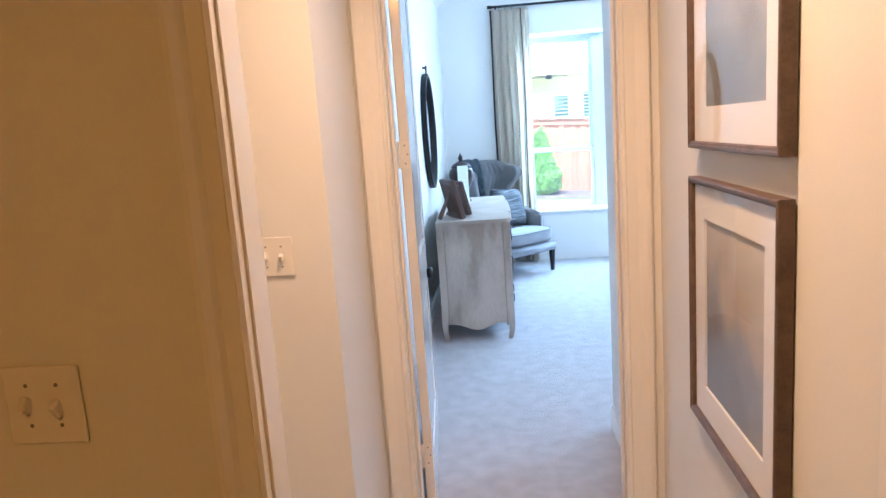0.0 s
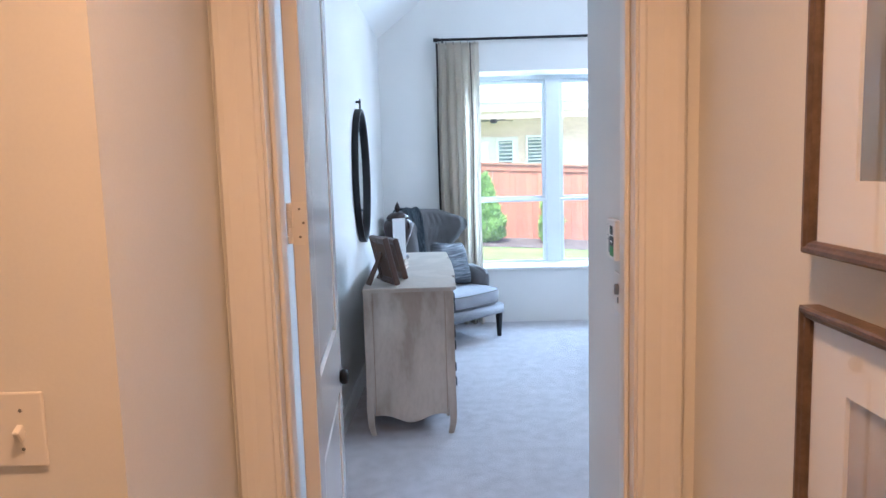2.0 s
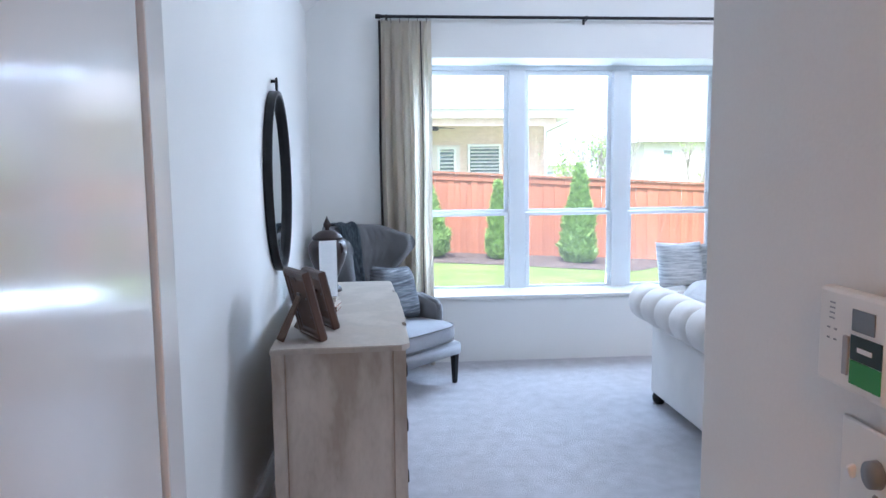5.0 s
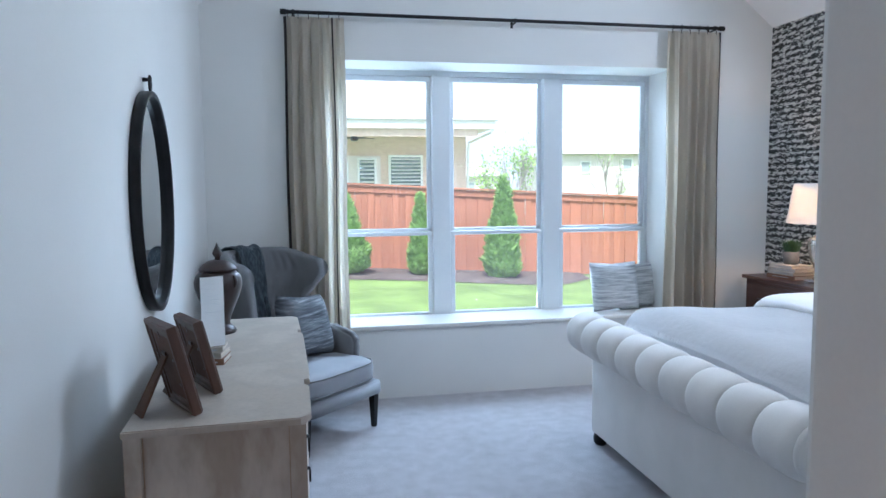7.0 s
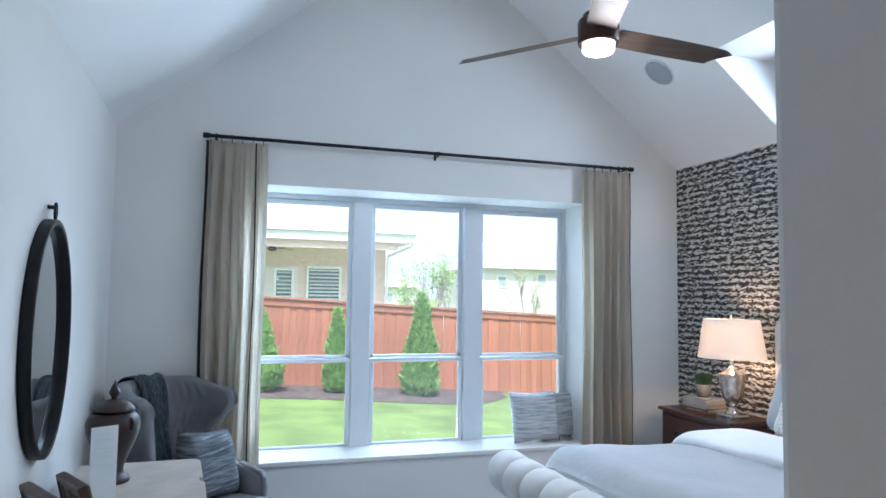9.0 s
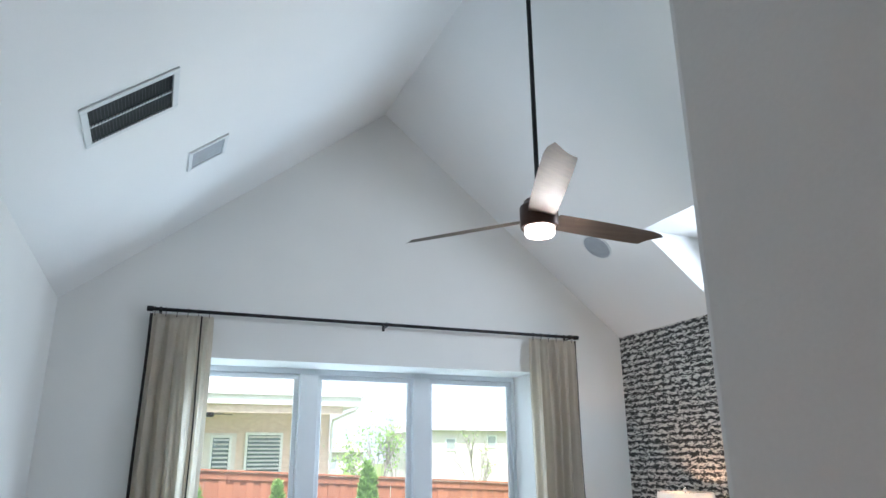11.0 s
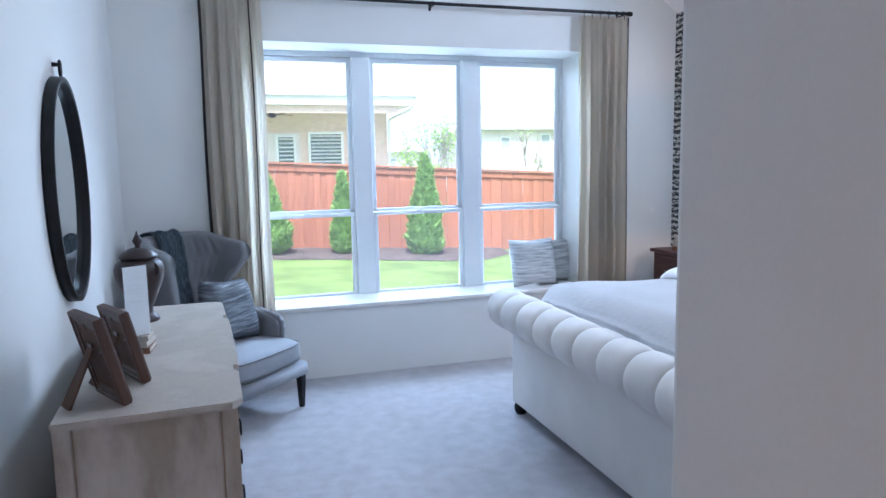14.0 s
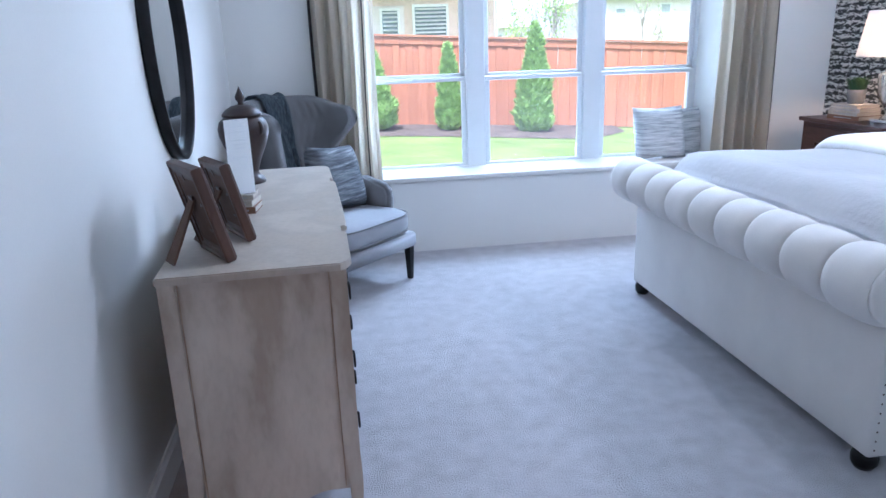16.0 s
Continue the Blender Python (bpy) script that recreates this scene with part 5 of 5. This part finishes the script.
_nz.inputs["Scale"].default_value, _bp.inputs["Strength"].default_value, _bp.inputs["Distance"].default_value = 400, 0.3, 0.002
l.new(_nz.outputs[0], _bp.inputs["Height"]), l.new(_bp.outputs[0], b.inputs["Normal"])
l.new(b.outputs[0], _mx.inputs[1]), l.new(_tl.outputs[0], _mx.inputs[2]), l.new(_mx.outputs[0], n["Material Output"].inputs[0])
SHADE = m

k = thing("table_lamp", "lit table lamp with mercury glass urn base and white shade", "lamp", pose(3.58, 5.70, ZN))
bm = bx(-0.075, 0.075, -0.075, 0.075, 0.012, 0.032, 0.003, 1)
for sx in (-1, 1):
    for sy in (-1, 1):
        box(bm, sx * 0.05 - 0.022, sx * 0.05 + 0.022, sy * 0.05 - 0.022, sy * 0.05 + 0.022, 0.0, 0.0125, 0.001, 1)
part("plinth", bm, CHROME, k, "polished nickel square plinth")
part("urn", lathe(bmesh.new(), [(0.055, 0.032), (0.050, 0.040), (0.024, 0.065), (0.022, 0.080), (0.040, 0.105), (0.068, 0.150), (0.084, 0.215), (0.092, 0.290), (0.092, 0.312), (0.085, 0.318), (0.060, 0.328), (0.030, 0.350), (0.018, 0.370), (0.001, 0.371)], 40), MERC, k, "mottled mercury glass urn", True)
part("socket", lathe(bmesh.new(), [(0.012, 0.371), (0.015, 0.375), (0.015, 0.42), (0.010, 0.425), (0.004, 0.43), (0.004, 0.44), (0.001, 0.44)], 18), CHROME, k, "", True)
bm = bmesh.new()
vs = grid(bm, lambda u, v: Vector(((0.232 - 0.042 * v) * math.cos(2 * math.pi * u), (0.232 - 0.042 * v) * math.sin(2 * math.pi * u), 0.425 + 0.275 * v)), 56, 4, True)
bmesh.ops.solidify(bm, geom=list(bm.faces), thickness=0.003)
part("shade", bm, SHADE, k, "white tapered drum shade", True)
bm = bmesh.new()
for a in (0, 2.09, 4.19):
    tube(bm, [(0.004 * math.cos(a), 0.004 * math.sin(a), 0.69), (0.188 * math.cos(a), 0.188 * math.sin(a), 0.694)], 0.002, 6)
tube(bm, [(0.024, 0, 0.43), (0.04, 0, 0.50), (0.03, 0, 0.64), (0, 0, 0.69), (-0.03, 0, 0.64), (-0.04, 0, 0.50), (-0.024, 0, 0.43)], 0.002, 6)
part("harp", bm, CHROME, k)
part("finial", lathe(bmesh.new(), [(0.006, 0.692), (0.005, 0.702), (0.012, 0.712), (0.012, 0.722), (0.006, 0.732), (0.001, 0.734)], 16), CHROME, k, "", True)

z = ZN + 0.0003
for i, (w, d, h, c, a) in enumerate(((0.20, 0.26, 0.030, BOOKB, 8), (0.195, 0.255, 0.024, BOOKC, 4), (0.19, 0.25, 0.026, BOOKC, 9), (0.185, 0.235, 0.022, BOOKC, 2))):
    book(pose(3.60, 6.03, z, 0, 0, a), w, d, h, c, ("brown book at the bottom of a stack on the nightstand", "pale old book in a stack on the nightstand", "worn pale book in a stack on the nightstand", "pale old book on top of a nightstand stack")[i])
    z += h + 0.0003
k = thing("potted_plant", "small green grass plant in a grey pot on books", "plant", pose(3.60, 6.035, z))
part("pot", lathe(bmesh.new(), [(0.001, 0), (0.046, 0), (0.052, 0.01), (0.060, 0.095), (0.056, 0.095), (0.052, 0.078), (0.001, 0.078)], 28), POT, k, "", True)
rnd = random.Random(4)
vv, ff = [], []
for i in range(420):
    a, r0 = rnd.uniform(0, 6.28), 0.045 * rnd.random() ** 0.5
    r1, h = r0 + rnd.uniform(0.0, 0.045), rnd.uniform(0.06, 0.105)
    a2 = a + rnd.uniform(-0.5, 0.5)
    p0, p1 = Vector((r0 * math.cos(a), r0 * math.sin(a), 0.075)), Vector((r1 * math.cos(a2), r1 * math.sin(a2), 0.075 + h))
    s = Vector((math.cos(a + 1.57), math.sin(a + 1.57), 0)) * 0.003
    b0 = len(vv)
    vv += [p0 - s, p0 + s, p1 + s * 0.4, p1 - s * 0.4]
    ff.append((b0, b0 + 1, b0 + 2, b0 + 3))
me = bpy.data.meshes.new("grass_tuft")
me.from_pydata(vv, [], ff)
me.materials.append(LEAF)
ob = new("grass_tuft", me)
ob.parent = k


# ---- ceiling fan, vents, speaker ----
k = thing("ceiling_fan", "three-blade bronze ceiling fan with lit opal lens on a long downrod", "ceiling fan", pose(1.745, 4.42, 0))
zc2 = ZA - SR * (1.745 - XA)
part("canopy", lathe(bmesh.new(), [(0.001, zc2 + 0.05), (0.066, zc2 + 0.05), (0.070, zc2 + 0.03), (0.070, zc2 - 0.060), (0.066, zc2 - 0.066), (0.001, zc2 - 0.067)], 32), BLACK, k, "black cylindrical canopy", True)
part("downrod", tube(bmesh.new(), [(0, 0, zc2 - 0.05), (0, 0, 3.10)], 0.0125, 14), BLACK, k)
part("motor_housing", lathe(bmesh.new(), [(0.001, 3.112), (0.036, 3.112), (0.040, 3.106), (0.040, 3.086), (0.068, 3.084), (0.074, 3.078), (0.074, 3.056), (0.092, 3.052), (0.097, 3.042), (0.097, 2.945), (0.094, 2.936), (0.086, 2.934), (0.080, 2.940), (0.001, 2.940)], 40), BRONZE, k, "dark bronze motor housing", True)
part("light_lens", lathe(bmesh.new(), [(0.001, 2.939), (0.075, 2.939), (0.075, 2.908), (0.069, 2.897), (0.050, 2.891), (0.001, 2.890)], 40), OPAL, k, "glowing opal lens", True)
for a in (7, 127, 247):
    bm = bmesh.new()

    def bl(u, v):
        x = 0.085 + 0.70 * u
        wdt = 0.066 + 0.006 * math.sin(u * 3.1) if u < 0.93 else 0.066 * (1 - ((u - 0.93) / 0.07) ** 2 * 0.45)
        s = (v - 0.5) * 2
        return Vector((x - (0.045 * s if u > 0.93 else 0) * (u - 0.93) / 0.07, s * wdt, 2.985 - s * wdt * 0.24 + 0.012 * u))
    grid(bm, bl, 30, 8)
    bmesh.ops.solidify(bm, geom=list(bm.faces), thickness=0.009)
    part("blade", moved(bm, pose(0, 0, 0, 0, 0, a)), BLADE, k, "brown wooden blade")


def slope_pose(x, y, side):
    """A pose on the underside of the vault: local x down-up the slope, y along the ridge, z into the room."""
    if side < 0:
        z = ZS + SL * (x - XL)
        return Matrix.Translation((x, y, z)) @ Matrix(((1 / math.hypot(1, SL), 0, SL / math.hypot(1, SL), 0), (0, -1, 0, 0), (SL / math.hypot(1, SL), 0, -1 / math.hypot(1, SL), 0), (0, 0, 0, 1)))
    z = ZS + SR * (XR - x)
    q = math.hypot(1, SR)
    return Matrix.Translation((x, y, z)) @ Matrix(((1 / q, 0, -SR / q, 0), (0, -1, 0, 0), (-SR / q, 0, -1 / q, 0), (0, 0, 0, 1)))


def ceiling_vent(x, y, hx, hy, along, label):
    v = thing("ceiling_vent", label, "vent", slope_pose(x, y, -1), "ceiling vents")
    f = 0.030
    bm = bmesh.new()
    for a in ((-hx, hx, -hy, -hy + f), (-hx, hx, hy - f, hy), (-hx, -hx + f, -hy + f, hy - f), (hx - f, hx, -hy + f, hy - f)):
        box(bm, *a, 0.0005, 0.010, 0.002, 1)
    if along:
        box(bm, -hx + f, hx - f, -0.006, 0.006, 0.001, 0.009)
    part("frame", bm, VENT, v)
    # near-black sheet puts the unlit depth of the duct into colour
    part("backing", bx(-hx + f, hx - f, -hy + f, hy - f, 0.0005, 0.0015), VENTSHADE, v, "dark sheet standing for the unlit duct")
    nsl = int((2 * hx - 2 * f) / 0.0145)
    for i in range(nsl):
        cx = -hx + f + (i + 0.5) * (2 * hx - 2 * f) / nsl
        # slats of the slotted grille take the same shade colour
        part("slat", moved(bx(-0.0045, 0.0045, -hy + f, hy - f, -0.0006, 0.0006), pose(cx, 0, 0.0065, 0, 48, 0)), VENT if not along else VENTSHADE, v)


ceiling_vent(-0.165, 4.44, 0.215, 0.175, True, "white return-air grille with dark slots on the slope")
ceiling_vent(0.40, 3.40, 0.215, 0.175, False, "white return-air grille with pale louvres on the slope")
k = thing("ceiling_sensor_panel", "small square grey ceiling speaker in a white frame", "speaker", slope_pose(0.175, 5.39, -1))
bm = bmesh.new()
for a in ((-0.125, 0.125, -0.13, -0.105), (-0.125, 0.125, 0.105, 0.13), (-0.125, -0.10, -0.105, 0.105), (0.10, 0.125, -0.105, 0.105)):
    box(bm, *a, 0.0005, 0.012, 0.002, 1)
part("frame", bm, VENT, k)
part("grille", bx(-0.10, 0.10, -0.105, 0.105, 0.0005, 0.006), GRILLE, k, "grey mesh grille")
k = thing("ceiling_speaker", "round grey ceiling speaker flush in the slope", "speaker", slope_pose(3.143, 5.91, 1))
part("grille", lathe(bmesh.new(), [(0.112, 0.0005), (0.116, 0.003), (0.112, 0.007), (0.06, 0.009), (0.001, 0.0095)], 40), GRILLE, k, "", True)
part("rim", lathe(bmesh.new(), [(0.1165, 0.0005), (0.124, 0.0005), (0.123, 0.006), (0.1168, 0.007)], 40), VENT, k, "", True)


# ---- outside ----
def ground_z(x, y):
    g = max(-6.0, min(16.0, x))
    return -0.08 - 0.052 * g if y > 7.5 else -0.20


bm = bmesh.new()
xs = [-600, -120, -40, -12, -6, -3, 0, 3, 6, 9, 12, 16, 24, 60, 200, 900]
ys = [-900, -60, -10, 7.3, 7.8, 10, 12, 14, 16, 18, 22, 30, 60, 150, 900]
vs = [[bm.verts.new((x, y, ground_z(x, y) if y > 7.5 else min(-0.25, ground_z(x, 8) - 0.1))) for y in ys] for x in xs]
for i in range(len(xs) - 1):
    for j in range(len(ys) - 1):
        bm.faces.new((vs[i][j], vs[i + 1][j], vs[i + 1][j + 1], vs[i][j + 1]))
struct("ground", bm, GRASS, "bright green mown lawn behind the house", "ground")
YF = 16.05
bm = bmesh.new()
rnd = random.Random(2)
bed_edge = lambda x: 14.35 + 0.18 * math.sin(x * 0.9 + 0.5) - (0 if x < 4.9 else -min(1.7, (x - 4.9) * 0.95))


def mulch_fn(u, v):
    x = -3 + 9.0 * u
    y0 = min(YF - 0.03, bed_edge(x))
    y = y0 + (YF - y0) * v
    return Vector((x, y, ground_z(x, 10) + 0.012 + 0.05 * math.sin(math.pi * min(1, v * 1.2) * 0.5) * (1 if v > 0.02 else 0) + 0.015 * noise.noise((x * 6, y * 6, 0))))


grid(bm, mulch_fn, 120, 24)
tagged(obj("mulch_bed", bm, MULCH, True), "dark bark mulch bed along the fence", "mulch", "", "stuff")

fe = thing("wooden_fence", "red stained cedar board fence with cap rail", "fence", kind="")
rnd = random.Random(5)
x, i = -3.4, 0
bw = 0.138
me_b = None
while x < 12.5:
    if me_b is None:
        b0 = bx(-bw / 2, bw / 2, -0.009, 0.009, 0.0, 1.76, 0.003, 1)
        ob = part("board", b0, CEDAR, fe)
        me_b = ob.data
    else:
        ob = new("board", me_b)
        ob.parent = fe
    ob.matrix_local = pose(x, YF + (0.012 if i % 2 else -0.006) + rnd.uniform(-0.003, 0.003), ground_z(x, 10) + 0.03 + rnd.uniform(-0.008, 0.008), rnd.uniform(-0.3, 0.3), rnd.uniform(-0.35, 0.35), 0)
    x += bw * 0.93 + rnd.uniform(0, 0.008)
    i += 1
for z0, z1, y0, y1, nm in ((1.80, 1.84, -0.085, 0.065, "cap_rail"), (1.655, 1.795, -0.042, -0.022, "trim_board"), (0.30, 0.39, 0.025, 0.065, "stringer"), (1.2, 1.29, 0.025, 0.065, "stringer")):
    x0 = -3.5
    while x0 < 12.4:
        x1 = min(x0 + 2.44, 12.6)
        bm = bx(0, x1 - x0 - 0.004, YF + y0, YF + y1, z0, z1, 0.004, 1)
        ob = part(nm, bm, CEDAR, fe)
        ob.matrix_local = pose(x0, 0, ground_z(x0, 10), 0, math.degrees(math.atan(0.052)), 0)
        x0 = x1


def conifer(name, x, y, h, r, seed, label, count=5200, round_top=0.0):
    """A clipped evergreen: thin trunk and a dense uneven cone of small upright sprays."""
    rnd = random.Random(seed)
    z0 = ground_z(x, 10)
    t = thing(name, label, "tree", pose(x, y, z0 - 0.02), "fence evergreens")
    bm = tube(bmesh.new(), [(0, 0, 0), (0.01, 0, h * 0.35), (0, 0.01, h * 0.7), (0, 0, h * 0.95)], [0.05, 0.04, 0.022, 0.006], 10)
    for i in range(22):
        a, z = rnd.uniform(0, 6.28), rnd.uniform(0.1, 0.8) * h
        rr = r * 0.6 * (1 - z / h)
        tube(bm, [(0, 0, z), (rr * 0.5 * math.cos(a), rr * 0.5 * math.sin(a), z + 0.05), (rr * math.cos(a), rr * math.sin(a), z + 0.16)], [0.012, 0.008, 0.003], 6)
    part("trunk", bm, BARK, t)
    lumps = [(rnd.uniform(0, 6.28), rnd.uniform(0, 0.95), rnd.uniform(-0.22, 0.42)) for _ in range(60)]
    vv, ff = [], []
    for i in range(count):
        k = 1 - (1 - rnd.random()) ** 0.62
        a = rnd.uniform(0, 6.28)
        prof = (1 - k) ** (0.72 if round_top else 0.86) * min(1, 0.55 + k * 4.5)
        if round_top:
            prof = min(prof, math.sqrt(max(0, 1 - k)) * 0.95)
        bump = 1.0
        for la, lk, ls in lumps:
            da = math.atan2(math.sin(a - la), math.cos(a - la))
            bump += ls * math.exp(-(da / 0.45) ** 2 - ((k - lk) / 0.05) ** 2)
        rad = r * prof * bump * (0.80 + 0.2 * rnd.random()) * (1 if rnd.random() < 0.8 else rnd.uniform(0.45, 1))
        p = Vector((rad * math.cos(a), rad * math.sin(a), 0.06 + k * h * 0.97))
        up = Vector((math.cos(a) * 0.55 + rnd.uniform(-0.5, 0.5), math.sin(a) * 0.55 + rnd.uniform(-0.5, 0.5), 0.75 + rnd.uniform(-0.4, 0.3))).normalized()
        sd = up.cross(Vector((math.cos(a), math.sin(a), 0.1))).normalized()
        sd = (Matrix.Rotation(rnd.uniform(-0.8, 0.8), 3, up) @ sd)
        L, W = rnd.uniform(0.06, 0.15), rnd.uniform(0.016, 0.034)
        b0 = len(vv)
        vv += [p, p + up * L * 0.5 + sd * W, p + up * L, p + up * L * 0.5 - sd * W]
        ff.append((b0, b0 + 1, b0 + 2, b0 + 3))
    me = bpy.data.meshes.new("crown")
    me.from_pydata(vv, [], ff)
    me.materials.append(FOLI)
    ob = new("crown", me)
    ob.parent = t


conifer("evergreen_shrub", 0.82, 15.25, 1.56, 0.44, 1, "dense green clipped evergreen by the fence", round_top=1)
conifer("evergreen_shrub", 2.31, 15.30, 1.68, 0.25, 2, "slim green clipped evergreen by the fence", round_top=1)
conifer("evergreen_shrub", 4.00, 15.15, 2.12, 0.42, 3, "pointed green evergreen taller than the fence", 6500)


def far_tree(x, y, h, seed, label, leaf=True):
    rnd = random.Random(seed)
    t = thing("garden_tree", label, "tree", pose(x, y, -0.6), "far trees")
    bm = bmesh.new()
    vv, ff = [], []
    spread = 0.34 if leaf else 0.42

    def limb(p, d, ln, r, lev):
        q = p + d * ln
        mid = p + d * ln * 0.5 + Vector((rnd.uniform(-1, 1), rnd.uniform(-1, 1), 0)) * ln * 0.05
        tube(bm, [p, mid, q], [r, r * 0.8, r * 0.55], 6)
        if lev == 0:
            for _ in range(5 if leaf else 1):
                c = q + Vector((rnd.gauss(0, 1), rnd.gauss(0, 1), rnd.gauss(0, 1))) * 0.16
                u = Vector((rnd.uniform(-1, 1), rnd.uniform(-1, 1), rnd.uniform(-1, 1))).normalized()
                w = u.orthogonal().normalized()
                b0 = len(vv)
                vv.extend([c, c + (u + w) * 0.045, c + u * 0.10, c + (u - w) * 0.045])
                ff.append((b0, b0 + 1, b0 + 2, b0 + 3))
            return
        for _ in range(4):
            nd = (d + Vector((rnd.uniform(-spread, spread), rnd.uniform(-spread, spread), rnd.uniform(-0.05, 0.4)))).normalized()
            limb(p + d * ln * rnd.uniform(0.5, 1.0), nd, ln * rnd.uniform(0.5, 0.7), r * 0.55, lev - 1)
    limb(Vector((0, 0, 0)), Vector((0, 0, 1)), h * 0.5, 0.042, 3)
    part("trunk", bm, BARK, t)
    me = bpy.data.meshes.new("crown")
    me.from_pydata(vv, [], ff)
    me.materials.append(FOLI)
    ob = new("crown", me)
    ob.parent = t


far_tree(5.98, 21.0, 3.3, 11, "thin young tree beyond the fence")
far_tree(5.40, 22.0, 2.9, 12, "small leafy tree beyond the fence")
for i, (x, y, h) in enumerate(((9.5, 30, 4.4), (11.5, 33, 4.6), (13.5, 31, 4.0), (12.4, 28, 3.5))):
    far_tree(x, y, h, 20 + i, "bare thin tree far beyond the fence", False)


def far_window(parent, x0, x1, y, z0, z1, slats=0):
    w = part("window", bx(x0, x1, y - 0.02, y + 0.02, z0, z1), DARKGL if slats else PALEGL, parent)
    bm = bmesh.new()
    f = 0.09
    for a in ((x0 - f, x1 + f, z1, z1 + f), (x0 - f, x1 + f, z0 - f, z0), (x0 - f, x0, z0, z1), (x1, x1 + f, z0, z1)):
        box(bm, a[0], a[1], y - 0.06, y + 0.02, a[2], a[3])
    part("frame", bm, TRIM, w)
    for i in range(slats):
        z = z0 + (i + 0.5) * (z1 - z0) / slats
        part("blind_slat", moved(bx(x0 + 0.02, x1 - 0.02, -0.045, 0.045, -0.006, 0.006), pose(0, y - 0.075, z, 35)), TRIM, w)


# neighbour's house with a covered patio
k = thing("neighbour_house", "tan brick single-storey house with covered patio and grey hip roof", "house")
bm = bx(-9, 5.95, 26.9, 34, -1.0, 3.62)
part("wall", bm, BRICK, k)
part("wall_pale", bx(0.6, 2.72, 26.84, 26.895, -0.8, 2.78), STUCCO, k, "white painted patio wall")
part("fascia", bx(-9.6, 6.55, 24.9, 25.0, 3.62, 3.92), TRIM, k, "white roof fascia")
part("soffit", bx(-9.6, 6.5, 25.0, 27.2, 3.625, 3.70), STUCCO, k, "pale soffit")
part("beam", bx(-9.3, 5.95, 25.05, 25.25, 3.36, 3.62), BRICK, k)
bm = bmesh.new()
v = [bm.verts.new(p) for p in ((-9.7, 24.8, 3.92), (6.65, 24.8, 3.92), (6.65, 36, 3.92), (-9.7, 36, 3.92), (-3.5, 30.4, 7.2), (0.9, 30.4, 7.2))]
for f in ((0, 1, 5, 4), (1, 2, 5), (2, 3, 4, 5), (3, 0, 4), (3, 2, 1, 0)):
    bm.faces.new([v[i] for i in f])
part("roof", bm, ROOF, k)
part("downspout", tube(bmesh.new(), [(6.5, 24.95, 3.66), (6.42, 25.0, 3.5), (6.02, 26.7, 3.25), (6.0, 26.82, 3.0), (6.0, 26.82, -0.5)], 0.05, 8), TRIM, k)
far_window(k, 1.95, 2.48, 26.83, 0.9, 2.62, 12)
far_window(k, 3.10, 4.20, 26.88, 0.9, 2.72, 14)
part("patio_door", bx(0.75, 1.55, 26.80, 26.838, -0.4, 2.6), DOORP, k)
# added out of sight behind the fence to bounce neutral light onto the brick
part("bounce_slab", bx(-9.3, 6.4, 18.5, 26.9, -1.2, -0.30), STUCCO, k, "unseen pale slab bouncing neutral light onto the brick")
k = thing("patio_fan", "dark patio ceiling fan under the neighbour's roof", "ceiling fan", pose(1.72, 25.9, 3.62))
part("downrod", tube(bmesh.new(), [(0, 0, 0), (0, 0, -0.22)], 0.03, 8), BRONZE, k)
part("motor", lathe(bmesh.new(), [(0.001, -0.2), (0.10, -0.21), (0.15, -0.28), (0.12, -0.36), (0.001, -0.38)], 20), BRONZE, k, "", True)
for a in (10, 82, 154, 226, 298):
    part("blade", moved(bx(0.12, 0.72, -0.065, 0.065, -0.285, -0.27, 0.004, 1), pose(0, 0, 0, 0, 0, a)), BRONZE, k)


def far_house(x0, x1, y, ze, zr, wins, label):
    h = thing("far_house", label, "house", group="far houses")
    part("wall", bx(x0, x1, y, y + 9, -2, ze), STUCCO, h)
    bm = bmesh.new()
    xm = (x0 + x1) / 2
    v = [bm.verts.new(p) for p in ((x0 - 0.5, y - 0.5, ze), (x1 + 0.5, y - 0.5, ze), (x1 + 0.5, y + 9.5, ze), (x0 - 0.5, y + 9.5, ze), (xm - 1.2, y + 4.5, zr), (xm + 1.2, y + 4.5, zr))]
    for f in ((0, 1, 5, 4), (1, 2, 5), (2, 3, 4, 5), (3, 0, 4), (3, 2, 1, 0)):
        bm.faces.new([v[i] for i in f])
    part("roof", bm, ROOF, h)
    for (a, b, z0, z1) in wins:
        far_window(h, a, b, y, z0, z1)


far_house(16.7, 23.5, 45, 3.75, 6.1, ((18.0, 18.6, 2.55, 3.2), (21.0, 21.6, 2.75, 3.4)), "pale two-storey house far beyond the fence")
far_house(25.5, 34, 48, 4.9, 7.6, ((27, 28, 2.5, 3.8), (30, 31, 2.5, 3.8)), "pale house far beyond the fence")
far_house(13.4, 17.2, 62, 2.6, 3.9, ((14.2, 14.8, 1.2, 2.0), (15.6, 16.2, 1.2, 2.0)), "distant pale house between trees")
